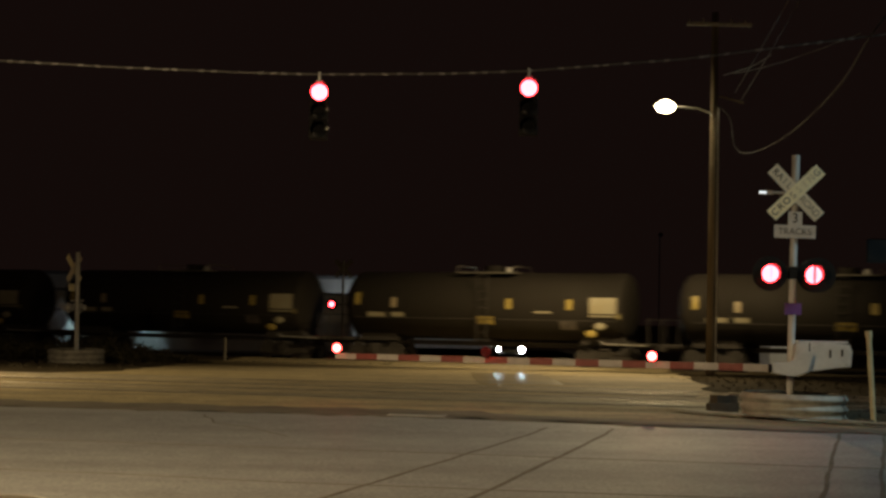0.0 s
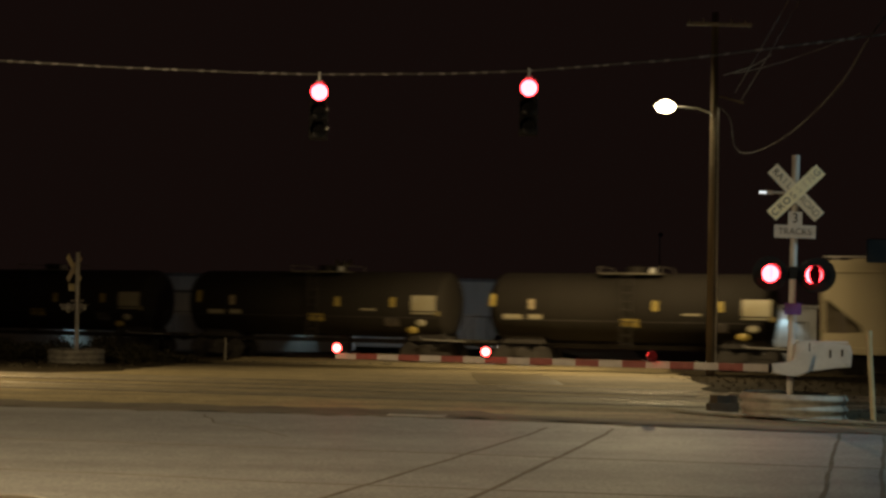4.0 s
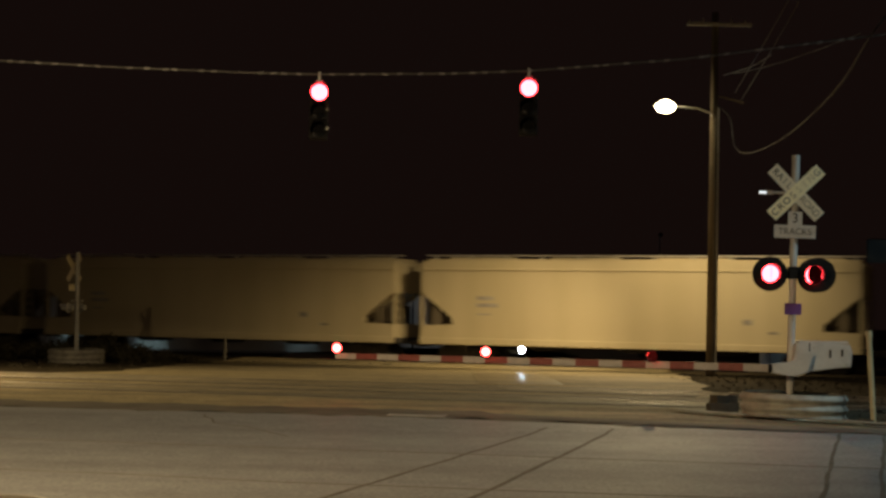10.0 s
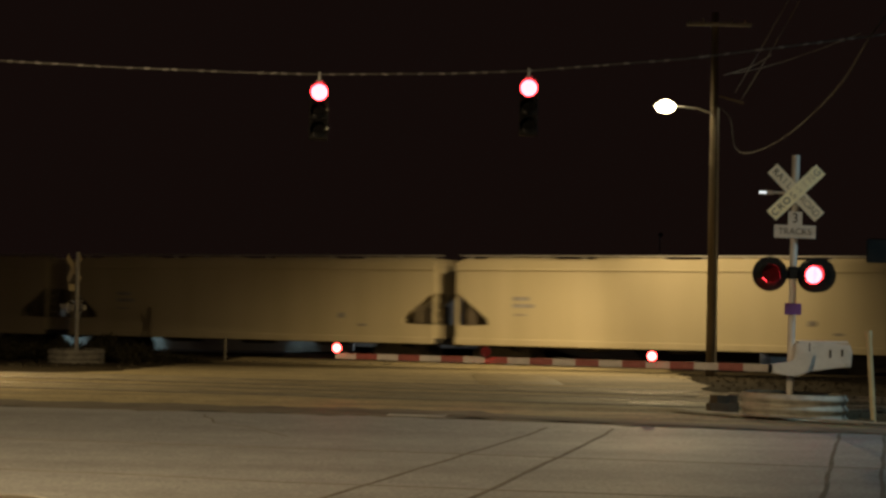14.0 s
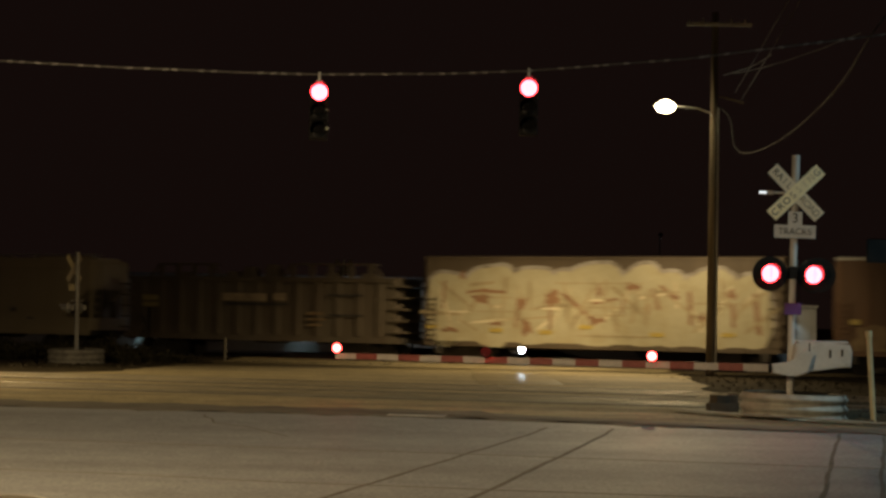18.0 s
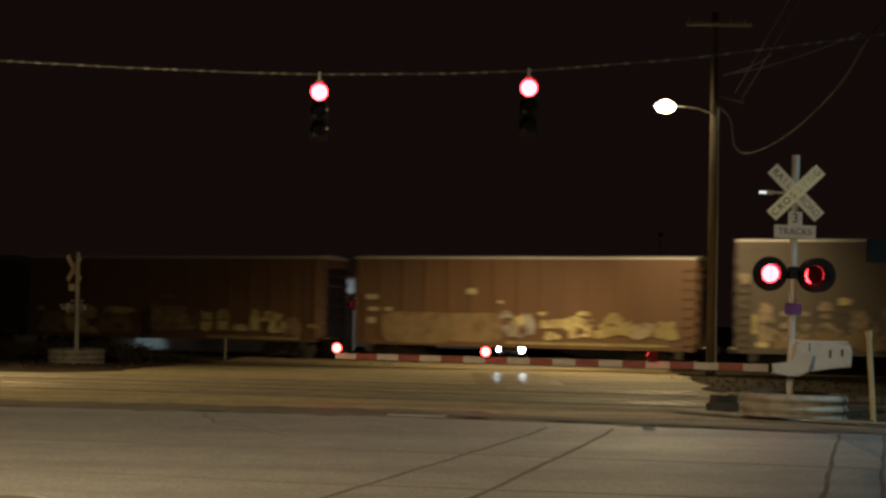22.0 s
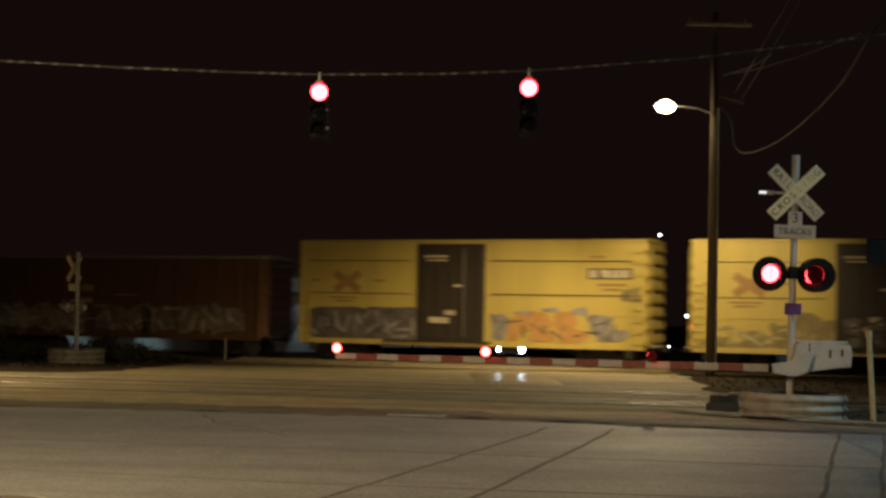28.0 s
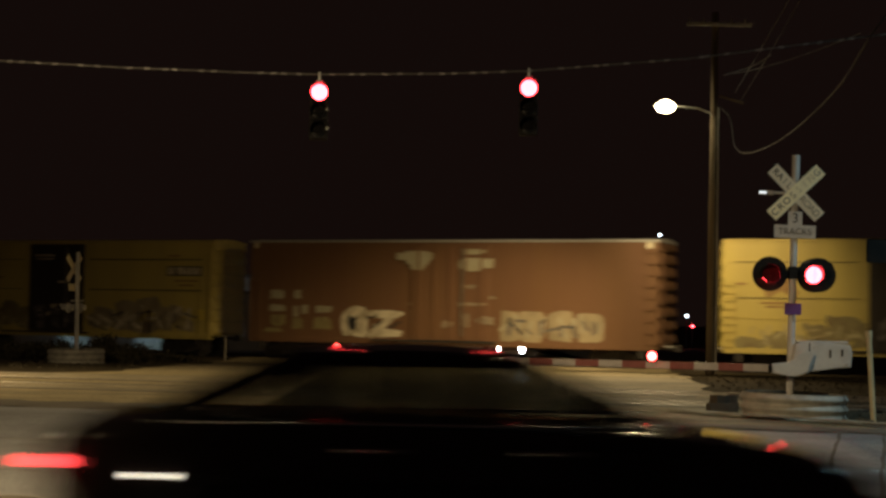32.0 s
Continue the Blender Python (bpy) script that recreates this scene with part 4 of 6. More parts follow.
for x, z in ((-7.33, 1.62), (-4.37, 1.50), (-2.15, 1.46), (-0.41, 1.70), (2.6, 1.45), (5.5, 1.5)):
    marks(car, [(x - 0.28, z - 0.09, 0.56, 0.17)], -w - 0.055, M["reflect"], "reflector")
car, e, w, top = boxcar(203.78, 17.15, 4.68, "boxdull", "orange-brown boxcar with a low band of sprayed letters", posts=15)
sprayed(car, -w - 0.050, "sprayhaze", [(-6.3, 1.5, 1.2, 1.0), (-2.85, 1.5, 1.9, 1.0), (0.03, 1.71, 2.4, 1.18), (6.48, 1.43, 0.97, 0.84), (-6.63, 1.22, 1.08, 0.46)], 52)
sprayed(car, -w - 0.056, "sprayyellow", [(-4.69, 1.58, 1.75, 1.35), (-2.64, 2.07, 1.6, 0.30), (2.09, 1.64, 0.62, 0.9), (2.95, 1.68, 0.62, 0.94), (3.84, 1.36, 0.8, 0.30), (4.62, 1.69, 0.46, 0.98), (5.33, 1.88, 1.2, 0.45), (5.75, 1.42, 0.93, 0.55)], 53, 0.12, 0.45)
sprayed(car, -w - 0.062, "boxdull", [(-4.0, 1.46, 0.7, 0.42), (-5.1, 1.8, 0.5, 0.12), (5.0, 2.02, 0.3, 0.33), (-3.22, 1.78, 0.44, 0.44), (5.82, 1.58, 0.23, 0.23), (2.08, 1.66, 0.55, 0.10), (2.95, 1.69, 0.55, 0.08), (-2.6, 1.3, 0.5, 0.3)], 54, 0.25)
slashes(car, -w - 0.058, "sprayfaint", -1.0, 1.6, 1.15, 2.2, 10, 55)
slashes(car, -w - 0.060, "accentrust", -3.6, -2.0, 1.15, 1.9, 5, 56)
marks(car, [(2.2, 0.86, 4.7, 0.13), (-6.0, 1.0, 2.4, 0.07), (-0.25, 2.72, 0.6, 0.05)], -w - 0.060, M["sprayolive"], "sprayed_line")
marks(car, [(7.28, 1.38, 0.5, 0.2), (-7.2, 2.0, 0.4, 0.2)], -w - 0.060, M["reflect"], "reflector")
car, e, w, top = boxcar(220.78, 16.85, 4.68, "boxdull", "orange-brown boxcar with cream sprayed letters low on its side", posts=15)
sprayed(car, -w - 0.050, "sprayhaze", [(-4.65, 1.55, 3.2, 1.36), (-2.12, 1.59, 2.95, 1.24)], 23, 0.04, 0.35)
sprayed(car, -w - 0.052, "spraygrey", [(-0.18, 1.52, 0.73, 0.67), (0.46, 1.72, 0.52, 1.0), (-0.5, 2.14, 0.61, 0.3)], 24, 0.3)
sprayed(car, -w - 0.054, "sprayolive", [(4.26, 1.68, 1.4, 0.8), (4.2, 2.18, 0.58, 0.24), (6.4, 1.6, 0.9, 0.8)], 25, 0.25)
sprayed(car, -w - 0.056, "sprayyellow", [(1.66, 1.78, 1.2, 0.42), (2.7, 1.69, 1.15, 0.9), (1.53, 1.30, 0.72, 0.33), (3.44, 1.42, 0.47, 0.33), (2.9, 2.24, 0.59, 0.2), (1.11, 2.22, 0.38, 0.16), (0.06, 1.94, 0.49, 0.36)], 26, 0.2)
sprayed(car, -w - 0.062, "boxdull", [(1.9, 1.50, 0.5, 0.28), (2.75, 1.52, 0.4, 0.30), (3.2, 1.9, 0.3, 0.2), (4.1, 1.8, 0.5, 0.12), (0.2, 1.5, 0.3, 0.3)], 27, 0.3)
sprayed(car, -w - 0.060, "sprayfaint", [(5.17, 1.56, 0.59, 0.63), (5.57, 1.64, 0.6, 0.65), (-0.24, 1.58, 0.36, 0.41)], 28, 0.25)
marks(car, [(-0.5, 0.92, 7.0, 0.12)], -w - 0.056, M["sprayolive"], "sprayed_line")
for x, z, a, h in ((-6.76, 2.84, 0.6, 0.22), (-6.67, 2.31, 0.5, 0.18), (-6.77, 1.82, 0.4, 0.26), (-5.96, 2.31, 0.36, 0.18), (-2.09, 3.12, 0.46, 0.25), (-0.78, 2.68, 0.27, 0.12)):
    marks(car, [(x - a / 2, z - h / 2, a, h)], -w - 0.050, M["spraycream"], "stencil_mark")
car, e, w, top = boxcar(240.93, 20.2, 5.40, "boxgrey", "tall grey boxcar with yellow sprayed letters along its foot", door="boxgrey", door_x=-0.2, door_w=3.6, posts=0, seams=(2.4, 4.9))
sprayed(car, -w - 0.030, "sprayhaze", [(-7.03, 1.31, 1.57, 0.61), (-5.6, 1.38, 1.27, 0.79), (-4.26, 1.46, 1.38, 0.98), (-2.87, 1.61, 1.36, 1.02)], 25, 0.25)
sprayed(car, -w - 0.036, "sprayfaint", [(-8.92, 3.75, 0.42, 0.44), (-8.08, 2.36, 0.57, 0.79), (-8.09, 1.56, 0.63, 0.67), (-7.34, 2.38, 0.37, 0.22), (-6.59, 2.39, 0.39, 0.22), (-7.33, 1.9, 0.37, 0.25), (-6.52, 1.86, 0.41, 0.32),
                                         (-5.76, 2.66, 0.51, 0.35), (-5.76, 2.32, 0.41, 0.2), (-5.72, 1.96, 0.46, 0.2), (-3.28, 2.41, 0.57, 0.63), (-2.6, 2.77, 0.79, 0.3), (-4.5, 2.24, 0.68, 0.63)], 55, 0.2)
slashes(car, -w - 0.040, "sprayfaint", -7.8, -2, 1.15, 2.2, 18, 58)
sprayed(car, -w - 0.042, "sprayyellow", [(-8.54, 1.95, 0.2, 0.8), (-8.21, 1.14, 0.5, 0.2), (-1.91, 2.45, 0.67, 0.3), (-1.63, 1.46, 0.3, 0.57), (-5.04, 2.88, 0.5, 0.3), (0.79, 3.44, 0.72, 0.26), (0.86, 1.98, 0.72, 0.27)], 59, 0.12, 0.4)
sprayed(car, -w - 0.030, "sprayolive", [(3.3, 1.75, 2.7, 1.3), (6.4, 1.75, 2.6, 1.3)], 60, 0.12, 0.45)
sprayed(car, -w - 0.036, "sprayyellow", [(2.35, 1.76, 0.8, 1.4), (2.81, 2.31, 0.82, 0.65), (3.54, 2.02, 0.61, 1.0), (4.26, 2.54, 0.68, 0.26), (4.26, 2.1, 0.69, 0.42), (4.16, 1.45, 0.9, 0.6), (3.17, 1.32, 0.8, 0.5),
                                          (5.58, 1.78, 0.55, 1.3), (6.26, 2.02, 1.0, 0.62), (6.37, 1.34, 1.0, 0.5), (7.4, 1.7, 0.6, 1.1)], 26, 0.38, 0.7)
slashes(car, -w - 0.046, "sprayolive", 2, 7.6, 1.1, 2.5, 14, 67, 0.12)
slashes(car, -w - 0.052, "boxgrey", 2, 7.6, 1.1, 2.4, 12, 68, 0.10)
sprayed(car, -w - 0.042, "boxgrey", [(2.95, 1.75, 0.35, 0.35), (2.8, 1.15, 0.6, 0.25), (3.9, 1.75, 0.25, 0.4), (6.15, 1.75, 0.4, 0.3), (6.9, 1.6, 0.25, 0.5)], 61, 0.3)
sprayed(car, -w - 0.080, "sprayyellow", [(8.85, 3.18, 0.6, 0.5), (8.28, 2.13, 0.22, 0.45), (7.99, 1.68, 0.6, 0.3), (7.96, 1.16, 0.65, 0.28)], 62, 0.12, 0.4)
marks(car, [(e - 0.62, 4.72, 0.60, 0.50)], -w - 0.036, M["spraycream"], "pale_panel")
car, e, w, top = boxcar(257.9, 16.7, 4.68, "boxorange", "orange-brown boxcar with a sprayed band", posts=15)
graffiti(car, -e + 0.2, -e + 5.6, 1.1, 2.25, -w - 0.05, 27, "spraygrey", "spraywhite", "spraywhite", 7, 0.3)
slashes(car, -w - 0.075, "spraywhite", -7.4, -1.8, 1.0, 2.3, 16, 63, 0.12)
graffiti(car, -1.2, e - 0.8, 1.12, 2.3, -w - 0.05, 28, "sprayfaint", "spraygrey", "boxorange", 9, 0.2, 0, 0.42)
slashes(car, -w - 0.075, "spraywhite", -1.2, e - 1.0, 1.0, 2.3, 18, 64, 0.12)
marks(car, [(-2.15, 2.92, 0.66, 0.30), (-2.15, 2.37, 0.66, 0.24), (-1.36, 2.17, 0.95, 0.14), (-0.4, 2.75, 1.4, 0.05)], -w - 0.052, M["sprayyellow"], "stencil_mark")


def yellow_car(right_end, seed, label):
    car, e, w, top = boxcar(right_end, 17.5, 5.40, "boxyellow", label, door="doordark", door_x=-0.65, door_w=3.1, posts=0, seams=(2.15, 2.95, 4.42))
    for a in (-32, 32):
        bm = B()
        r = bmesh.ops.create_cube(bm, size=1)
        bmesh.ops.transform(bm, verts=r["verts"], matrix=pose(-e + 2.3, -w - 0.012 - (0.006 if a > 0 else 0), 3.50, 0, a, 0) @ Matrix.Diagonal((1.45, 0.012, 0.34, 1)))
        part("emblem_bar", bm, M["emblem"], car, "faded red bar of a crossed emblem")
    marks(car, [(e - 2.45, 3.68, 1.95, 0.44)], -w - 0.004, M["sprayblack"], "mark_panel")
    for k in range(4):
        marks(car, [(e - 2.38 + 0.465 * k, 3.735, 0.41, 0.33)], -w - 0.014, M["spraywhite"], "mark_letter")
    # dark strips paint the shade lines along the side seams
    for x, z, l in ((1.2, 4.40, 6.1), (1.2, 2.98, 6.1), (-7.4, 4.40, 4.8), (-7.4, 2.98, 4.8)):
        marks(car, [(x, z, l, 0.045 if x > 0 else 0.025)], -w - 0.026, M["doordark"], "seam_shade")
    for x, z, l in ((e - 2.0, 3.40, 1.2), (e - 1.8, 3.2, 0.8), (-e + 1.5, 2.75, 1.3), (-e + 0.5, 3.5, 0.45), (-e + 3.5, 3.5, 0.6), (-e + 1.7, 2.6, 0.9), (e - 2.4, 4.55, 0.7)):
        marks(car, [(x, z, l, 0.09)], -w - 0.004, M["emblem"], "lettering")
    if seed % 2:
        sprayed(car, -w - 0.026, "spraydark", [(-5.95, 1.65, 2.9, 1.5), (-3.4, 1.65, 2.9, 1.5)], seed, 0.05, 0.35)
        slashes(car, -w - 0.032, "spraygrey", -7.2, -2.3, 1.05, 2.35, 16, seed + 3, 0.14)
        sprayed(car, -w - 0.026, "spraygrey", [(1.59, 1.66, 0.8, 1.07), (6.0, 1.89, 1.07, 0.64), (6.44, 1.4, 1.43, 0.54), (5.11, 2.33, 0.77, 0.29), (3.86, 2.38, 0.74, 0.2), (2.7, 2.2, 0.8, 0.25)], seed + 1, 0.2)
        sprayed(car, -w - 0.034, "sprayorange", [(2.21, 1.49, 0.57, 0.98), (2.58, 1.79, 0.91, 0.82), (3.37, 1.86, 0.98, 0.9), (4.48, 1.94, 1.07, 0.79), (4.8, 1.32, 1.34, 0.6), (3.5, 1.28, 1.23, 0.5)], seed + 5, 0.1, 0.8)
        slashes(car, -w - 0.040, "spraydark", 1.9, 6.8, 1.1, 2.2, 10, seed + 6, 0.07)
        sprayed(car, -w - 0.030, "sprayolive", [(7.3, 3.02, 0.8, 0.55)], seed + 7, 0.15, 0.4)
    else:
        sprayed(car, -w - 0.026, "sprayolive", [(-6.79, 1.2, 1.36, 0.45), (-5.37, 1.3, 1.47, 0.7), (-4.16, 1.5, 1.17, 1.05), (-3.1, 1.82, 1.7, 1.0), (-2.5, 1.4, 0.7, 0.6)], seed, 0.25)
        slashes(car, -w - 0.034, "sprayold", -6.8, -2.3, 1.05, 2.1, 14, seed + 3, 0.12)
        sprayed(car, -w - 0.026, "spraydun", [(2.0, 1.64, 1.5, 0.97), (3.41, 1.96, 1.5, 1.08), (4.5, 2.35, 1.4, 0.65), (5.35, 1.64, 1.0, 1.08), (5.94, 1.9, 0.8, 0.81), (6.54, 1.38, 0.94, 0.5), (4.03, 1.3, 2.2, 0.5)], seed + 1, 0.2)
        slashes(car, -w - 0.034, "spraywhite", 1.4, 6.9, 1.05, 2.35, 20, seed + 4, 0.14, -0.5)
        slashes(car, -w - 0.042, "spraydark", 1.4, 6.9, 1.05, 2.2, 12, seed + 8, 0.10, -0.4)
        sprayed(car, -w - 0.048, "sprayyellow", [(6.35, 1.52, 0.5, 0.5)], seed + 9, 0.05, 1.0)
    if seed == 34:
        marks(car, [(7.2, 1.66, 0.30, 0.50)], -w - 0.052, M["sign_yellow"], "placard")
    if not seed % 2:
        graffiti(car, -1.9, 0.7, 1.2, 2.3, -w - 0.115, seed + 2, "spraydark", "doordark", "spraygrey", 3, 0.3, 0, 0.35)
    for x, z, l, h in ((-1.9, 4.55, 1.1, 0.10), (-1.8, 4.4, 1.0, 0.07), (-0.5, 3.3, 0.4, 0.1), (-1.6, 1.75, 0.9, 0.25), (-0.9, 2.1, 0.5, 0.2)):
        marks(car, [(x, z, l, h)], -w - 0.102, M["spraywhite"], "chalk_mark")


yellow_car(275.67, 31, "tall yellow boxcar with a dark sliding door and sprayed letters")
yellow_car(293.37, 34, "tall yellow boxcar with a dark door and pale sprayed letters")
car, e, w, top = boxcar(314.17, 20.55, 5.40, "boxorange", "tall orange-brown boxcar with scattered cream sprayed letters", door="boxorange", door_x=0.3, door_w=3.6, posts=0)
sprayed(car, -w - 0.020, "spraycream", [(-8.05, 2.89, 0.73, 0.4), (-7.0, 2.9, 0.36, 0.39), (-8.01, 2.28, 0.79, 0.3), (-7.08, 2.14, 0.25, 0.5), (-6.64, 2.24, 0.31, 0.4), (-5.71, 2.26, 0.82, 0.3)], 41, 0.1, 0.35)
sprayed(car, -w - 0.020, "sprayolive", [(-7.95, 1.75, 0.73, 0.5), (-7.0, 1.6, 0.52, 0.5), (-5.76, 1.62, 0.9, 0.55), (-8.2, 1.3, 0.9, 0.2)], 57, 0.12, 0.4)
sprayed(car, -w - 0.020, "spraywhite", [(-4.15, 1.72, 1.35, 1.35), (-2.75, 2.08, 1.7, 0.36), (-2.65, 1.27, 1.5, 0.36)], 42, 0.10, 0.6)
for x, z, a, h, turn, mat in ((-2.75, 1.68, 1.15, 0.34, 0.75, "spraywhite"), (-3.3, 1.35, 0.7, 0.2, 1.2, "spraywhite"), (-3.35, 1.95, 0.6, 0.08, 0.2, "sprayblack"), (-2.25, 1.62, 0.7, 0.09, 0.5, "sprayblack"), (-3.1, 1.62, 0.6, 0.09, 0.6, "sprayblack")):
    bm = B()
    stroke(bm, x, z, a, h, turn, -w - (0.024 if mat == "spraywhite" else 0.030))
    part("sprayed_stroke", bm, M[mat], car)
sprayed(car, -w - 0.030, "sprayblack", [(-4.28, 1.70, 0.42, 0.62)], 43, 0.25)
sprayed(car, -w - 0.020, "sprayfaint", [(-0.74, 2.82, 0.51, 0.17), (-1.11, 2.57, 0.86, 0.2), (0.47, 2.84, 0.36, 0.17), (0.86, 2.35, 0.55, 0.14), (2.06, 2.86, 0.75, 0.12), (-0.66, 1.74, 0.73, 0.25), (-1.4, 2.0, 0.3, 0.7)], 58, 0.2)
sprayed(car, -w - 0.075, "sprayfaint", [(1.31, 2.57, 1.3, 0.14), (1.21, 3.32, 0.65, 0.17), (1.09, 1.89, 0.35, 0.56), (2.0, 1.88, 0.8, 0.33), (0.2, 1.7, 0.5, 0.3)], 59, 0.2)
sprayed(car, -w - 0.020, "spraydun", [(3.06, 1.66, 0.85, 1.31), (4.02, 1.68, 1.1, 1.31), (5.3, 1.7, 1.1, 1.27), (6.6, 1.65, 1.1, 1.2)], 44, 0.06, 0.35)
slashes(car, -w - 0.026, "spraycream", 2.7, 7.2, 1.1, 2.3, 8, 65, 0.13)
slashes(car, -w - 0.030, "spraydark", 2.8, 7.1, 1.2, 2.2, 13, 66, 0.13)
sprayed(car, -w - 0.080, "spraycream", [(-1.91, 4.6, 0.66, 0.3), (-1.17, 4.54, 1.3, 0.6), (-1.2, 4.23, 0.74, 0.4), (1.37, 4.8, 1.02, 0.24), (1.31, 4.26, 1.02, 0.6), (2.0, 4.32, 0.68, 0.4)], 45, 0.15, 0.45)
marks(car, [(-e + 0.1, 4.95, 0.3, 0.25), (e - 0.5, 4.95, 0.4, 0.25)], -w, M["spraywhite"], "sticker")
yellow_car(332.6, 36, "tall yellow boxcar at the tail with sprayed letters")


# ---- crossing signals ----
SHUTTERS = []


def ring_hood(bm, r, depth, m, open_low=True):
    """A round visor that is open at the bottom."""
    n, vs = 18, []
    for k in range(n + 1):
        a = radians(-30 + 240 * k / n) if open_low else 2 * math.pi * k / n
        d = depth * (0.55 + 0.45 * max(0, math.sin(a)))
        vs.append([bm.verts.new(m @ Vector((q * math.cos(a), -dd, q * math.sin(a)))) for q, dd in ((r, 0), (r, d), (r * 0.96, d), (r * 0.96, 0))])
    for a, b in zip(vs, vs[1:]):
        for i in range(4):
            bm.faces.new((a[i], a[i - 1], b[i - 1], b[i]))


def flasher(parent, x, z, side, y=-0.12, lit=True, back=0.30, lens=0.148, face=1, wide=81.6, mat="hood", dx=0.0):
    """A round black background with hood and red lens; an added turning shutter covers the lens to make it flash. face
    -1 looks away from the camera.
    """
    bm = B()
    rod(bm, (0, 0.0, 0), (0, 0.03, 0), back, sides=28)
    rod(bm, (0, 0.03, 0), (0, 0.20, 0), 0.13, 0.10, sides=16)
    unit = part("flasher", bm, M[mat], parent, "black round lamp background", at=pose(x, y, z, 0, 0, 0 if face > 0 else 180))
    bm = B()
    ring_hood(bm, lens + 0.02, 0.34, pose(dx, 0, 0))
    part("hood", bm, M[mat], unit)
    bm = B()
    rod(bm, (dx, -0.02, 0), (dx, 0.0, 0), lens, lens * 0.9, sides=24)
    part("lens", bm, M["redlens"] if lit else M["dimred"], unit, "glowing red lens" if lit else "dark red lens")
    if lit:
        bm = B()
        rod(bm, (0, -0.001, 0), (0, 0.001, 0), lens + 0.012, sides=24)
        sh = part("shutter", bm, M["dimred"], unit, "dark red disc that turns before the lens", at=pose(dx, -0.17, 0))
        SHUTTERS.append((sh, (dx, -0.17, 0), side, wide, True))
    return unit


def foundation(parent, r, h, mat="ringsteel", dx=0.0):
    """A corrugated ring filled with gravel."""
    bm = B()
    prof = [(r + 0.024 * math.cos(k * 2 * math.pi * 2.5 / 30), h * k / 30) for k in range(31)]
    n = 48
    rings = [[bm.verts.new((q * math.cos(2 * math.pi * i / n), q * math.sin(2 * math.pi * i / n), zz)) for i in range(n)] for q, zz in prof]
    for a, b in zip(rings, rings[1:]):
        for i in range(n):
            bm.faces.new((a[i - 1], a[i], b[i], b[i - 1]))
    part("corrugated_ring", bm, M[mat], parent, "corrugated galvanised ring", smooth=True, at=pose(dx, 0, 0))
    bm = B()
    rod(bm, (0, 0, 0.02), (0, 0, h - 0.05), r - 0.06, sides=32)
    part("gravel_fill", bm, M["gravel"], parent, at=pose(dx, 0, 0))


def text_on(name, body, size, m, mat, parent, label=""):
    c = bpy.data.curves.new(name, "FONT")
    c.body, c.size, c.align_x, c.align_y, c.extrude = body, size, "CENTER", "CENTER", 0.002
    tmp = bpy.data.objects.new(name, c)
    me = bpy.data.meshes.new_from_object(tmp)
    bpy.data.objects.remove(tmp)
    me.materials.append(mat)
    ob = new(name, me)
    ob.parent, ob.matrix_basis = parent, m
    return tagged(ob, label) if label else ob


def crossbuck(parent, z, y, length=1.22, letters=True, turn=45, back=""):
    for a, word, dy in ((turn, "RAIL  ROAD", 0.0), (-turn, "CROSSING", -0.012)):
        bm = B()
        block(bm, -length / 2, length / 2, -0.003, 0.003, -0.115, 0.115)
        blade = part("blade", bm, M[back or ("signwhite" if dy else "signpale")], parent, "bare back of a sign blade" if back else "white sign blade with worn black letters", at=pose(0, y + dy, z, 0, a, 0))
        if letters:
            for i, c in enumerate(word):
                if c != " ":
                    text_on("letter", c, 0.165, pose((i - (len(word) - 1) / 2) * length * 0.85 / (len(word) - 1), -0.006, 0, 90, 0, 0), M["signfaded" if word == "CROSSING" and 3 < i < 7 else "signblack" if word == "CROSSING" and i < 3 or i < 2 else "signworn"], blade)


mast = holder("crossing_signal", pose(6.05, 27.5, 0.0, 0, 0.95, -4), "silver crossing signal mast with crossbuck, flashers and gate", "crossing signal")
foundation(mast, 0.90, 0.43, dx=0.07)
bm = B()
rod(bm, (0, 0, 0.1), (0, 0, 4.55), 0.063, sides=16)
part("pole", bm, M["silver"], mast)
bm = B()
rod(bm, (0, 0, 4.05), (0, 0, 4.56), 0.068, sides=16)
part("pole_top", bm, M["galv"], mast)
crossbuck(mast, 3.90, -0.10, 1.17)
bm = B()
block(bm, -0.12, 0.12, -0.096, -0.09, 3.33, 3.57)
block(bm, -0.355, 0.355, -0.0965, -0.0905, 3.11, 3.335)
tracks = part("track_sign", bm, M["signgrey"], mast, "white sign that reads 3 tracks")
text_on("letters", "3", 0.24, pose(0, -0.099, 3.45, 90, 0, 0), M["signblack"], tracks)
text_on("letters", "TRACKS", 0.155, pose(0, -0.099, 3.222, 90, 0, 0), M["signblack"], tracks)
bm = B()
rod(bm, (-0.40, 0.03, 2.50), (0.40, 0.03, 2.50), 0.03, sides=10)
block(bm, -0.09, 0.09, -0.09, 0.09, 2.40, 2.62, 0.02)
part("lamp_arm", bm, M["hood"], mast)
flasher(mast, -0.41, 2.48, "L")
flasher(mast, 0.42, 2.48, "R", dx=-0.09)
flasher(mast, -0.385, 2.48, "L", 0.14, False, face=-1)
flasher(mast, 0.385, 2.48, "R", 0.14, False, face=-1)
bm = B()
block(bm, -0.145, 0.145, -0.105, -0.095, 1.78, 1.98, 0.004)
part("notice_plate", bm, M["blue"], mast, "small blue-violet notice plate")
bm = B()
rod(bm, (-0.05, 0.05, 3.90), (-0.62, 0.02, 3.90), 0.02, sides=8)
block(bm, -0.62, -0.36, -0.03, 0.07, 3.86, 3.93, 0.02)
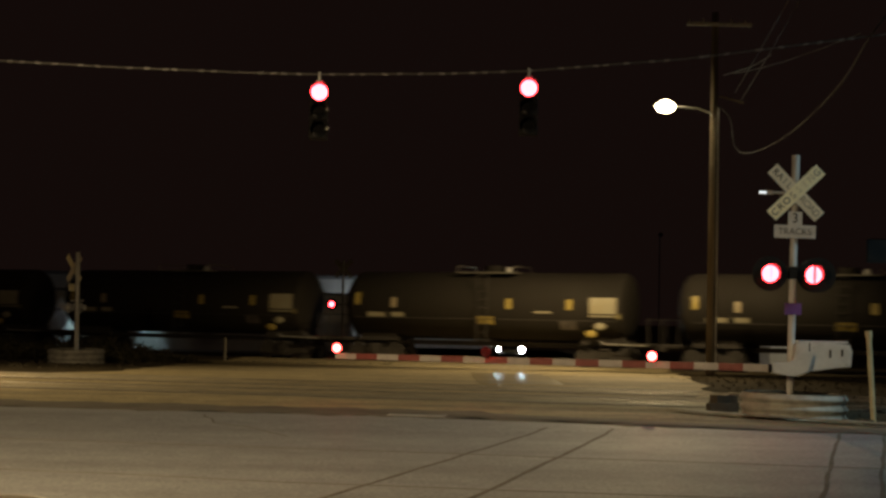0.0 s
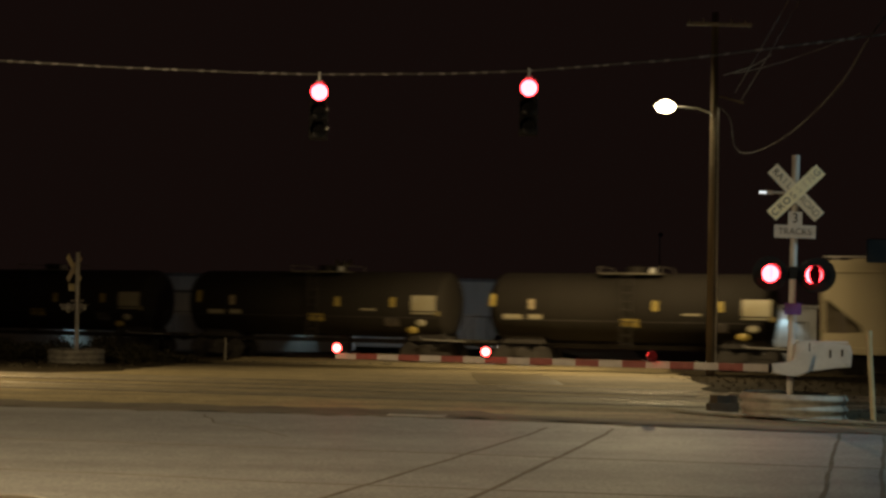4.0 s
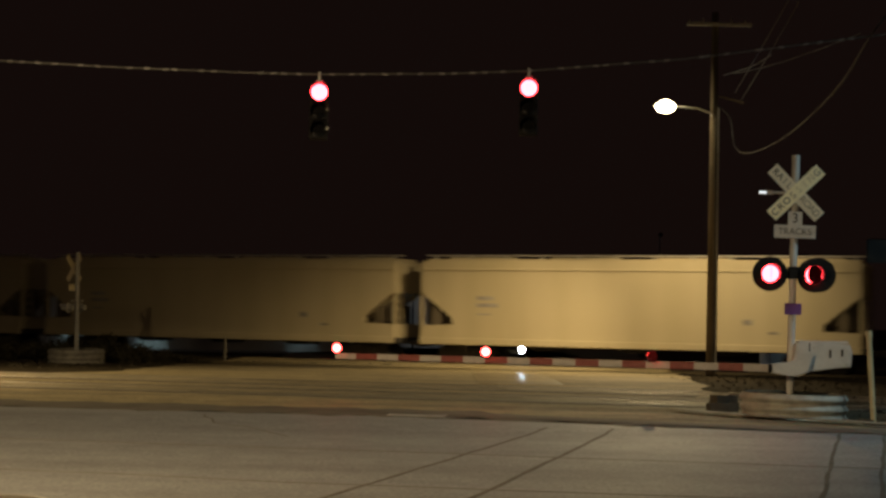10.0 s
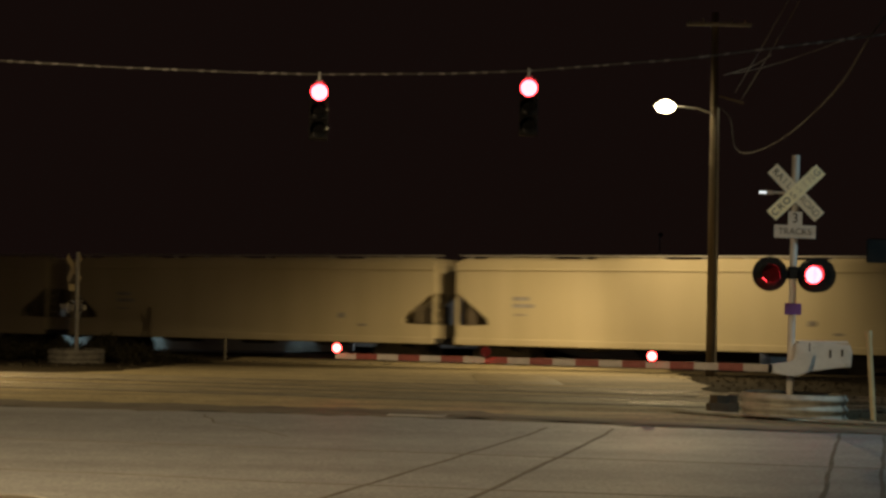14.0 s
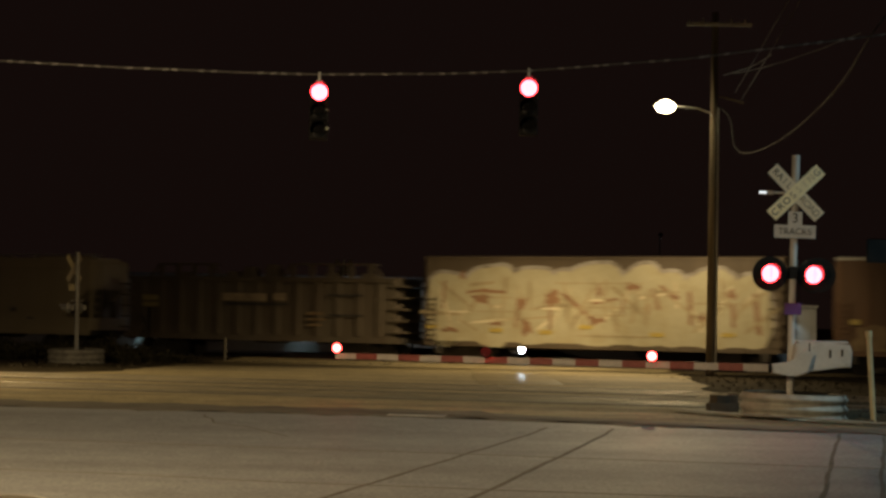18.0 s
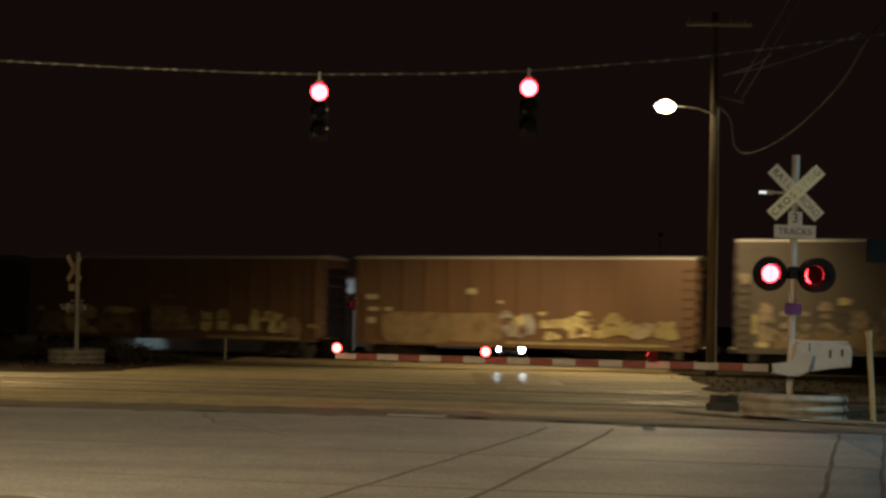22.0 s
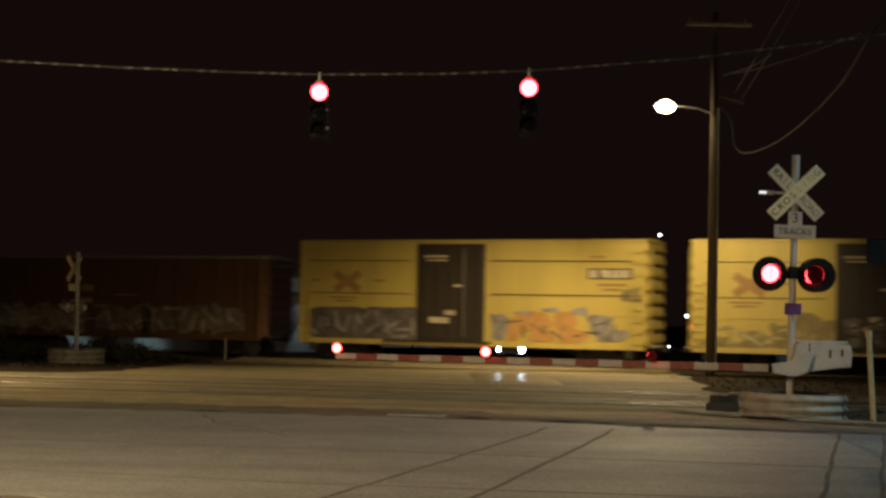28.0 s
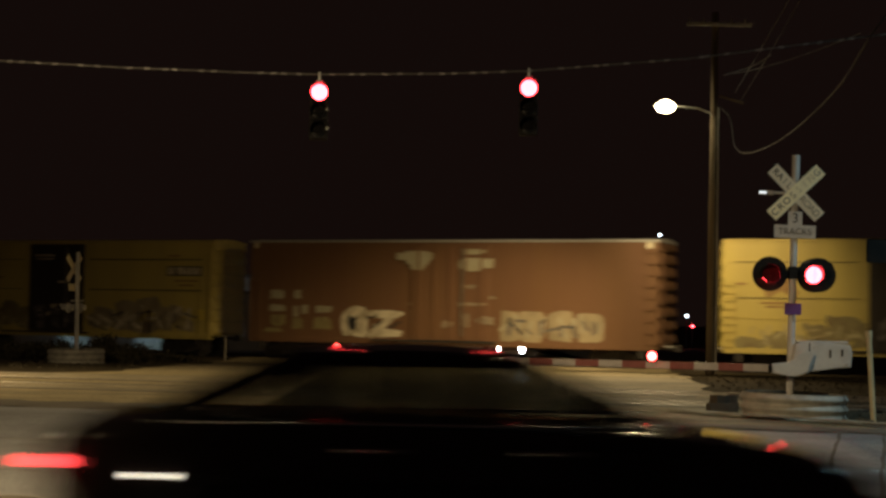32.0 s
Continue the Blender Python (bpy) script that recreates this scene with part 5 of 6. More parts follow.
part("side_lamp_arm", bm, M["silver"], mast, "small fixture on a side arm")
bm = B()
rod(bm, (-0.62, -0.04, 3.895), (-0.50, -0.04, 3.895), 0.018, sides=10)
part("side_lamp", bm, M["smalllens"], mast, "small lit lamp")

# gate machine and arm
gate = holder("crossing_gate", pose(6.05, 27.5, 0.0, 0, 0, -4), "lowered red and white striped gate arm with lamps", "crossing gate")
bm = B()
extrude_y(bm, [(-0.02, 0.82), (0.06, 1.28), (0.30, 1.33), (0.98, 1.28), (1.02, 1.16), (1.00, 0.90), (0.62, 0.86), (0.30, 0.80)], -0.30, 0.12, 0.03)
part("machine_case", bm, M["silver"], gate, "grey-white gate machine case")
bm = B()
extrude_y(bm, [(-0.36, 0.78), (-0.36, 0.93), (-0.05, 0.95), (0.22, 1.20), (0.34, 1.10), (0.26, 0.80), (0.05, 0.72), (-0.10, 0.74)], -0.42, -0.30, 0.02)
part("arm_bracket", bm, M["silver"], gate)
bm = B()
block(bm, 0.28, 0.30, -0.306, -0.29, 0.86, 1.30)
part("lid_seam", bm, M["signblack"], gate)
for x, z in ((0.36, 1.22), (0.36, 0.92), (0.92, 1.18), (0.92, 0.95)):
    bm = B()
    rod(bm, (x, -0.31, z), (x, -0.295, z), 0.018, sides=8)
    part("bolt", bm, M["galv"], gate)
bm = B()
block(bm, 0.10, 0.95, -0.27, 0.09, 1.30, 1.335, 0.01)
part("case_lid", bm, M["silver"], gate)
bm = B()
block(bm, 0.62, 0.66, -0.305, -0.29, 1.05, 1.19)
block(bm, 0.82, 0.86, -0.305, -0.29, 1.08, 1.20)
part("case_latch", bm, M["signblack"], gate)
bm = B()
rod(bm, (-0.42, -0.36, 0.86), (-0.36, -0.36, 0.86), 0.075, sides=12)
part("arm_socket", bm, M["hood"], gate)
ARM0, ARM1 = Vector((-0.42, -0.36, 0.86)), Vector((-8.20, 1.93, 0.86))
n = 19
for i in range(n):
    a, b = ARM0.lerp(ARM1, i / n), ARM0.lerp(ARM1, (i + 1) / n)
    hgt = 0.064 - 0.0006 * i
    bm = B()
    for p in (a, b):
        for dy in (-0.02, 0.02):
            for dz in (-hgt, hgt):
                bm.verts.new((p.x, p.y + dy, p.z + dz))
    bmesh.ops.convex_hull(bm, input=bm.verts)
    part("stripe", bm, M["armred"] if i % 2 else M["armwhite"], gate)


def gate_lamp(k, side, wide=90):
    p = ARM0.lerp(ARM1, k)
    bm = B()
    block(bm, -0.07, 0.07, -0.05, 0.05, 0.05, 0.08)
    rod(bm, (0, -0.055, 0.15), (0, 0.055, 0.15), 0.095, sides=16)
    g = part("gate_lamp", bm, M["hood"], gate, "small red gate lamp", at=pose(p.x, p.y, p.z))
    bm = B()
    rod(bm, (0, -0.075, 0.15), (0, -0.055, 0.15), 0.07, 0.082, sides=16)
    part("lens", bm, M["gatelens"], g)
    if side:
        # added disc that covers the lens to make the lamp flash
        bm = B()
        rod(bm, (0, -0.001, 0), (0, 0.001, 0), 0.088, sides=16)
        sh = part("shutter", bm, M["dimred"], g, at=pose(0, -0.165, 0.15))
        SHUTTERS.append((sh, (0, -0.165, 0.15), side, wide, False))


gate_lamp(0.996, "")
gate_lamp(0.63, "L", 92.5)
gate_lamp(0.25, "R", 86.5)

# the signal for the other road, seen from the side
mast2 = holder("crossing_signal", pose(-12.87, 56.0, level(-12, 56) - 0.02, 0, 1.3, -110), "dim silver crossing signal mast turned to the side street", "crossing signal")
foundation(mast2, 0.98, 0.50)
bm = B()
rod(bm, (0, 0, 0.1), (0, 0, 3.92), 0.08, sides=12)
part("pole", bm, M["galv"], mast2)
crossbuck(mast2, 3.35, -0.14, 1.22, False)
bm = B()
block(bm, -0.2, 0.2, -0.24, -0.23, 2.55, 2.8)
part("track_sign", bm, M["signwhite"], mast2)
flasher(mast2, -0.385, 1.95, "L", -0.12, False, 0.18, 0.12, mat="galv")
flasher(mast2, 0.385, 1.95, "R", -0.12, False, 0.18, 0.12, mat="galv")
bm = B()
rod(bm, (-0.4, 0.0, 2.2), (0.4, 0.0, 2.2), 0.03, sides=8)
part("lamp_arm", bm, M["galv"], mast2)

# the signal beyond the train
mast3 = holder("crossing_signal", pose(-5.16, 82.4, level(-5, 82), 0, 0, 0), "far crossing signal mast with flashing lamps", "crossing signal")
bm = B()
rod(bm, (0, 0, 0), (0, 0, 5.1), 0.065, sides=12)
part("pole", bm, M["galvdark"], mast3)
crossbuck(mast3, 4.65, 0.10, 1.22, False, back="webbrown")
flasher(mast3, -0.575, 2.79, "L", wide=93.7)
flasher(mast3, 0.575, 2.79, "R", wide=93.7)
bm = B()
rod(bm, (-0.58, 0.0, 2.79), (0.58, 0.0, 2.79), 0.03, sides=8)
part("lamp_arm", bm, M["hood"], mast3)


# ---- traffic signals on the span wire ----
def traffic_signal(x, y, z, turn, label, glints=()):
    """Three sections; z is the red lens's height."""
    t = holder("traffic_signal", pose(x, y, z, 0, 0, turn), label, "traffic signal", "signals on the span wire")
    for i, mat in enumerate(("redlens", "hood", "hood")):
        bm = B()
        block(bm, -0.17, 0.17, 0.0, 0.20, -0.17 - 0.345 * i, 0.17 - 0.345 * i, 0.02)
        sec = part("section", bm, M["hood"], t)
        bm = B()
        ring_hood(bm, 0.165, 0.24, pose(0, 0.0, -0.345 * i))
        part("visor", bm, M["hood"], sec)
        bm = B()
        ball(bm, (0, 0.0, -0.345 * i), 0.15, 1, 0.2, 1, 20)
        part("lens", bm, M["redlens"] if i == 0 else M["glass"], sec, "glowing red lens" if i == 0 else "unlit dark lens", smooth=True)
    # small metal balls added to imitate glints on the unlit sections
    for i in glints:
        bm = B()
        ball(bm, (0.145, -0.20, -0.345 * i + 0.01), 0.03, seg=12)
        part("glint_ball", bm, M["clip"], t, "small metal ball added for a glint", smooth=True)
    bm = B()
    rod(bm, (0, 0.1, 0.17), (0, 0.1, 0.38), 0.025, sides=8)
    block(bm, -0.06, 0.06, 0.06, 0.14, 0.17, 0.22)
    part("hanger", bm, M["galv"], t)
    return t


traffic_signal(-2.31, 28.7, 5.68, 6, "three-lamp traffic signal showing red on the span wire", (1, 2))
traffic_signal(1.51, 28.7, 5.83, -2, "three-lamp traffic signal showing red on the span wire")
span = [(-16.0, 28.8, 6.8), (-8.18, 28.8, 6.16), (-6.0, 28.8, 6.08), (-3.72, 28.8, 6.03), (-2.31, 28.8, 6.02), (0.0, 28.8, 6.08), (1.51, 28.8, 6.16), (4.4, 28.8, 6.44), (7.76, 28.8, 6.92), (8.3, 28.8, 7.0), (16.0, 28.8, 8.4)]
tagged(tube("span_wire", span, 0.017, M["wire"]), "thick span wire over the crossing street", "cable")
wire = bpy.data.objects["span_wire"]
# paler bits stand for glints on the wire's spiral lashing
tie = B()
rod(tie, (-0.05, 0, -0.004), (0.05, 0, 0.004), 0.0205, sides=8)
tie = mesh_of("lashing_glint", tie, M["glintsteel"])
rng = random.Random(9)
for (xa, ya, za), (xb, yb, zb) in zip(span, span[1:]):
    for k in range(int((xb - xa) / 0.33)):
        q = (k + rng.uniform(0.05, 0.95)) * 0.33 / (xb - xa)
        ob = new("lashing_glint", tie)
        ob.parent = wire
        ob.matrix_basis = pose(xa + (xb - xa) * q, ya, za + (zb - za) * q, rng.uniform(0, 360), -math.degrees(math.atan2(zb - za, xb - xa)), 0)

# ---- the utility pole ----
pole = holder("utility_pole", pose(9.68, 57.0, level(9, 57), 0, 0.2, 0), "weathered wooden utility pole with crossarm and riser", "utility pole")
bm = B()
rod(bm, (0, 0, -0.1), (0, 0, 13.1), 0.165, 0.12, sides=16)
part("shaft", bm, M["wood"], pole, smooth=True)
bm = B()
rod(bm, (0.17, -0.12, 0.2), (0.15, -0.10, 9.6), 0.04, sides=8)
part("riser_pipe", bm, M["galv"], pole, "grey riser pipe")
bm = B()
rod(bm, (0.05, -0.185, 0.2), (0.04, -0.165, 9.3), 0.022, sides=8)
part("conduit", bm, M["galvdark"], pole, "thin grey conduit")
bm = B()
block(bm, -1.05, 1.30, -0.22, -0.12, 12.58, 12.70)
part("crossarm", bm, M["galv"], pole, "pale crossarm")
for x in (-0.95, -0.45, 0.55, 1.05):
    bm = B()
    rod(bm, (x, -0.17, 12.70), (x, -0.17, 12.86), 0.05, 0.03, sides=8)
    part("insulator", bm, M["galv"], pole)
bm = B()
for a, b in zip(((-0.1, -0.1, 9.30), (-0.15, -0.1, 9.42), (-0.6, -0.1, 9.58)), ((-0.15, -0.1, 9.42), (-0.6, -0.1, 9.58), (-1.5, -0.1, 9.66))):
    rod(bm, a, b, 0.03, sides=8)
part("lamp_bracket", bm, M["galv"], pole)
bm = B()
ball(bm, (-1.78, -0.1, 9.72), 0.30, 1.3, 0.8, 0.45, 16)
part("lamp_head", bm, M["galv"], pole, smooth=True)
bm = B()
ball(bm, (-1.78, -0.12, 9.62), 0.32, 1.15, 0.9, 0.75, 16)
part("lamp_glass", bm, M["warmlens"], pole, "glowing warm street lamp", smooth=True)
bpy.data.objects["lamp_glass"].visible_shadow = False


# ---- far things ----
def building():
    b = holder("warehouse", pose(-10, 124, level(0, 124)), "pale sheet-metal warehouse lit by bluish yard lamps", "building")
    bm = B()
    block(bm, -22, 15.5, 0, 12, 0, 5.3)
    part("wall", bm, M["wallwhite"], b)
    bm = B()
    extrude_y(bm, [(-22.4, 5.25), (-22.4, 5.5), (15.9, 5.5), (15.9, 5.25)], -0.4, 12.4)
    part("roof", bm, M["roofgrey"], b)
    for i in range(60):
        x = -21.8 + 37.1 * i / 59
        bm = B()
        block(bm, x - 0.05, x + 0.05, -0.04, 0.0, 0.1, 5.2)
        part("wall_rib", bm, M["wallwhite"], b)


building()


def shed():
    """A long low shed whose lamps wash down its wall."""
    z = level(0, 102)
    b = holder("shed", pose(-17, 102, z), "low pale sheet-metal shed with bluish lamps on its wall", "building")
    bm = B()
    block(bm, -14, 11, 0, 8, 0, 3.7)
    part("wall", bm, M["wallwhite"], b)
    bm = B()
    extrude_y(bm, [(-14.3, 3.66), (-14.3, 3.82), (11.3, 3.82), (11.3, 3.66)], -0.25, 8.3)
    part("roof", bm, M["roofgrey"], b)
    for i in range(84):
        x = -13.8 + 24.6 * i / 83
        bm = B()
        block(bm, x - 0.04, x + 0.04, -0.03, 0.0, 0.22, 3.6)
        part("wall_rib", bm, M["wallwhite"], b)
    for x in (-23.7, -18.75, -8.9):
        bm = B()
        block(bm, x + 16.87, x + 17.13, -0.62, 0.0, 2.98, 3.10, 0.02)
        lamp_box = part("wall_lamp", bm, M["hood"], b, "wall lamp")
        bm = B()
        block(bm, x + 16.9, x + 17.1, -0.58, -0.40, 2.965, 2.978)
        part("lens", bm, M["coollens"], lamp_box)


shed()
bm = B()
block(bm, -32, 9, 97, 124, -0.95, level(0, 110) + 0.012)
tagged(part("yard_pavement", bm, M["concrete"]), "pale concrete yard before the warehouse", "pavement", "", "structure")


def cabin():
    """A small sheet-metal equipment cabin beyond the tracks."""
    z = level(16, 72)
    c = holder("equipment_cabin", pose(14.95, 72.0, z), "pale aluminium equipment cabin beyond the tracks", "cabin")
    bm = B()
    block(bm, 0.0, 2.1, 0.0, 2.4, 0.12, 2.72, 0.02)
    part("wall", bm, M["aluminium"], c)
    bm = B()
    block(bm, -0.08, 2.18, -0.10, 2.5, 2.72, 2.84, 0.03)
    part("roof", bm, M["aluminium"], c)
    bm = B()
    block(bm, 0.05, 2.05, 0.05, 2.35, -0.05, 0.12)
    part("base", bm, M["palepatch"], c)
    bm = B()
    block(bm, 0.95, 1.85, -0.03, 0.0, 0.20, 2.35, 0.008)
    d = part("door", bm, M["aluminium"], c)
    bm = B()
    block(bm, 1.02, 1.06, -0.08, -0.03, 1.2, 1.4)
    part("handle", bm, M["hood"], d)
    # made-up lamp box to go with the added cabin light
    bm = B()
    block(bm, 0.52, 0.78, -0.48, 0.0, 2.62, 2.70, 0.01)
    f = part("wall_lamp", bm, M["hood"], c, "wall lamp")
    bm = B()
    block(bm, 0.56, 0.74, -0.46, -0.36, 2.606, 2.618)
    part("lens", bm, M["coollens"], f)


cabin()

# cables from the pole
def smooth_line(points, n=6):
    """More points along a smooth curve through the given ones."""
    q = [Vector(p) for p in points]
    out = []
    for i in range(len(q) - 1):
        a, b, c, d = q[max(i - 1, 0)], q[i], q[i + 1], q[min(i + 2, len(q) - 1)]
        for k in range(n):
            t = k / n
            out.append(0.5 * (2 * b + (c - a) * t + (2 * a - 5 * b + 4 * c - d) * t * t + (3 * b - a - 3 * c + d) * t ** 3))
    return out + [q[-1]]


drop = [(9.7, 56.9, 9.6), (10.1, 56.0, 8.95), (9.75, 53.0, 7.6), (9.55, 49.5, 7.0), (9.5, 45.0, 6.85), (9.21, 40.0, 6.87), (8.55, 34.0, 6.86), (7.76, 28.8, 6.92), (8.04, 28.2, 7.35), (8.3, 27.0, 7.6)]
tagged(tube("service_cable", smooth_line(drop), 0.016, M["cable"]), "slack service cable from pole to span wire", "cable")
for a, b, d in (((10.66, 56.9, 9.7), (6.2, 20.0, 8.9), 0.1), ((10.45, 56.9, 10.0), (5.9, 20.0, 8.7), 0.1), ((10.45, 56.9, 10.7), (7.9, 30.0, 7.2), 0.1)):
    tagged(tube("overhead_cable", sag(a, b, d), 0.011, M["cable"]), "thin overhead cable running from the pole", "cable", "overhead cables")

tagged(tube("overhead_cable", smooth_line([(9.86, 56.0, 10.46), (9.31, 48.0, 9.49), (7.85, 38.0, 8.14)]), 0.012, M["cable"]), "thin overhead cable running from the pole", "cable", "overhead cables")
bm = B()
rod(bm, (0.15, 0.0, 10.06), (1.04, -0.1, 9.82), 0.035, sides=8)
part("cable_arm", bm, M["galvdark"], pole, "grey cable arm")

# marker posts
post = holder("marker_post", pose(7.32, 26.8, level(7, 26.8), 0, -3.6, 0), "pale yellow marker post with a cap", "post")
bm = B()
rod(bm, (0, 0, 0), (0, 0, 1.42), 0.045, sides=14)
part("tube", bm, M["yellowpost"], post, smooth=False)
bm = B()
rod(bm, (0, 0, 1.42), (0, 0, 1.53), 0.06, sides=14)
part("cap", bm, M["yellowpost"], post)
rail = holder("bollard", pose(-8.98, 65.9, level(-9, 66)), "thin pale pipe bollard standing by the tracks", "bollard")
bm = B()
rod(bm, (0, 0, 0), (0, 0, 0.92), 0.06, sides=10)
part("tube", bm, M["galvdark"], rail)
bm = B()
rod(bm, (0, 0, 0.92), (0, 0, 0.95), 0.066, 0.04, sides=10)
part("cap", bm, M["galvdark"], rail)

# the back of a sign on its post
sign = holder("road_sign", pose(8.45, 29.6, level(8, 29), 0, 0, 0), "dark back of a road sign", "road sign")
bm = B()
block(bm, -0.52, 0.52, -0.01, 0.01, 2.80, 3.25, 0.03)
part("panel", bm, M["hood"], sign)
bm = B()
rod(bm, (0.25, 0.03, 0), (0.25, 0.03, 3.2), 0.03, sides=8)
part("sign_post", bm, M["hood"], sign)


def street_lamp(x, y, h, arm, label):
    """A tall lamp post with an arm over the street."""
    s = holder("street_lamp", pose(x, y, level(x, y)), label, "street lamp")
    bm = B()
    rod(bm, (0, 0, 0), (0, 0, h - 0.2), 0.10, 0.06, sides=12)
    part("post", bm, M["galv"], s)
    bm = B()
    rod(bm, (0, 0, h - 0.25), (arm, 0, h + 0.15), 0.04, sides=8)
    part("arm", bm, M["galv"], s)
    bm = B()
    ball(bm, (arm, 0, h + 0.15), 0.28, 1.3, 0.8, 0.4, 14)
    part("head", bm, M["galv"], s, smooth=True)
    bm = B()
    ball(bm, (arm, 0, h + 0.07), 0.2, 1.2, 0.8, 0.4, 14)
    part("glass", bm, M["warmlens"], s, smooth=True).visible_shadow = False


street_lamp(-12.6, 5.0, 9.3, 1.6, "grey street lamp post with a warm lamp")
street_lamp(14.6, 24.0, 9.3, -1.6, "grey street lamp post with a cool lamp")
street_lamp(-17.6, 37.0, 9.3, 1.6, "grey street lamp post with a warm lamp")


def far_lamp(x, y, z, r, mat, label):
    """A lit lamp on a thin mast."""
    s = holder("yard_lamp", pose(x, y, level(x, y)), label, "lamp")
    bm = B()
    rod(bm, (0, 0.15, 0), (0, 0.15, z + 0.4), 0.07, sides=8)
    part("mast", bm, M["hood"], s)
    bm = B()
    ball(bm, (0, 0, z + 0.65), r, 1.3, 0.7, 0.8, 10)
    part("bulb", bm, M[mat], s, smooth=True).visible_shadow = False
    return s


# lamp added to light the warehouse wall; an added hood hides its bulb
yard = far_lamp(-2.0, 110.2, 3.9, 0.12, "coollens", "bluish lamp added to light the warehouse, hooded from view")
bm = B()
block(bm, -0.30, 0.30, -0.42, -0.36, 4.15, 4.95, 0.02)
block(bm, -0.30, 0.30, -0.42, 0.30, 4.95, 5.0, 0.01)
part("shade", bm, M["hood"], yard)
far_lamp(-28.15, 112.0, 1.49, 0.10, "coollens", "small bluish lamp far beyond the tracks")
far_lamp(-7.1, 122.3, 3.0, 0.14, "coollens", "bright bluish lamp before the warehouse")
far = far_lamp(27.1, 197.6, 12.7, 0.15, "coollens", "far bluish lamp on a tall mast")
# added disc that hides this lamp until it comes on
bm = B()
rod(bm, (0, -0.004, 0), (0, 0.004, 0), 0.3, sides=16)
LATE = (part("shutter", bm, M["hood"], far, "added dark disc that swings aside from the lamp", at=pose(0, -0.6, 13.35)), (0, -0.6, 13.35))
far_lamp(22.9, 148.0, 2.4, 0.13, "coollens", "small far lit lamp")
far_lamp(23.5, 148.2, 1.45, 0.13, "redlens", "small far red lamp")
far_lamp(21.3, 148.2, -0.5, 0.10, "coollens", "small far lit lamp")
far_lamp(-9.24, 148.2, 6.5, 0.035, "coollens", "small far lit lamp")


def bush(x, y, r, h, seed, label="dark scrubby weeds beside the crossing"):
    """A low shrub: stems and many small leaves."""
    rng = random.Random(seed)
    s = holder("bush", pose(x, y, level(x, y) - 0.02), label, "bush", "weeds by the crossing")
    stems, leaves = B(), B()
    for k in range(14):
        a = rng.uniform(0, 6.28)
        q = r * rng.uniform(0.3, 1)
        top = Vector((q * math.cos(a), q * math.sin(a), h * rng.uniform(0.5, 1)))
        rod(stems, (top.x * 0.3, top.y * 0.3, 0), top, 0.012, 0.004, sides=4)
        for i in range(36):
            c = top * rng.uniform(0.35, 1.05) + Vector((rng.gauss(0, 0.16), rng.gauss(0, 0.16), rng.gauss(0, 0.10)))
            c.z = max(0.03, c.z)
            u = Vector((rng.uniform(-1, 1), rng.uniform(-1, 1), rng.uniform(-1, 1))).normalized()
            v = u.cross(Vector((rng.uniform(-1, 1), rng.uniform(-1, 1), 1))).normalized()
            l = rng.uniform(0.05, 0.11)
            leaves.faces.new([leaves.verts.new(c + p) for p in (-u * l, v * l * 0.4, u * l, -v * l * 0.4)])
    part("stems", stems, M["bark"], s)
    tagged(part("leaves", leaves, M["leaf"], s), kind="stuff")


rng = random.Random(5)
for k in range(12):
    bush(rng.uniform(-18, -9.8), rng.uniform(57.5, 64), rng.uniform(0.4, 0.8), rng.uniform(0.2, 0.6), k)


for k in range(16):
    bush(rng.uniform(-18.5, -11.6), rng.uniform(58, 63), rng.uniform(0.4, 0.8), rng.uniform(0.5, 0.95), k + 40, "tall dry weeds beside the crossing")


def stones(label, spots, n, seed):
    """Loose stones scattered over the dirt, one joined sheet."""
    rng = random.Random(seed)
    verts, faces = [], []
    for k in range(n):
        x0, x1, y0, y1 = rng.choice(spots)
        x, y, s = rng.uniform(x0, x1), rng.uniform(y0, y1), rng.uniform(0.012, 0.035) * (1 + rng.random())
        z = level(x, y) - 0.01
        o = len(verts)
        for dx, dy, dz in ((-1, -0.6, 0), (1, -0.5, 0), (0.7, 0.9, 0), (-0.8, 0.8, 0), (-0.5, -0.3, 0.7), (0.5, -0.2, 0.8), (0.1, 0.5, 0.6)):
            verts.append((x + s * dx * rng.uniform(0.7, 1.2), y + s * dy * rng.uniform(0.7, 1.2), z + s * dz * rng.uniform(0.7, 1.2)))
        for f in ((0, 1, 5, 4), (1, 2, 6, 5), (2, 3, 6), (3, 0, 4, 6), (4, 5, 6)):
            faces.append([o + i for i in f])
    me = bpy.data.meshes.new("loose_stones")
    me.from_pydata(verts, [], faces)
    me.materials.append(M["stone"])
    tagged(new("loose_stones", me), label, "stones", "", "stuff")


stones("loose grey-brown stones on the dirt by the signal", ((6.6, 12, 27, 34), (6.9, 14, 34, 56), (5.2, 8, 26.6, 30)), 1900, 3)
stones("loose stones and grit beside the side street", ((-22, -9.6, 46, 62), (-30, -14, 33, 46), (-12, -2, 62, 66)), 3200, 4)

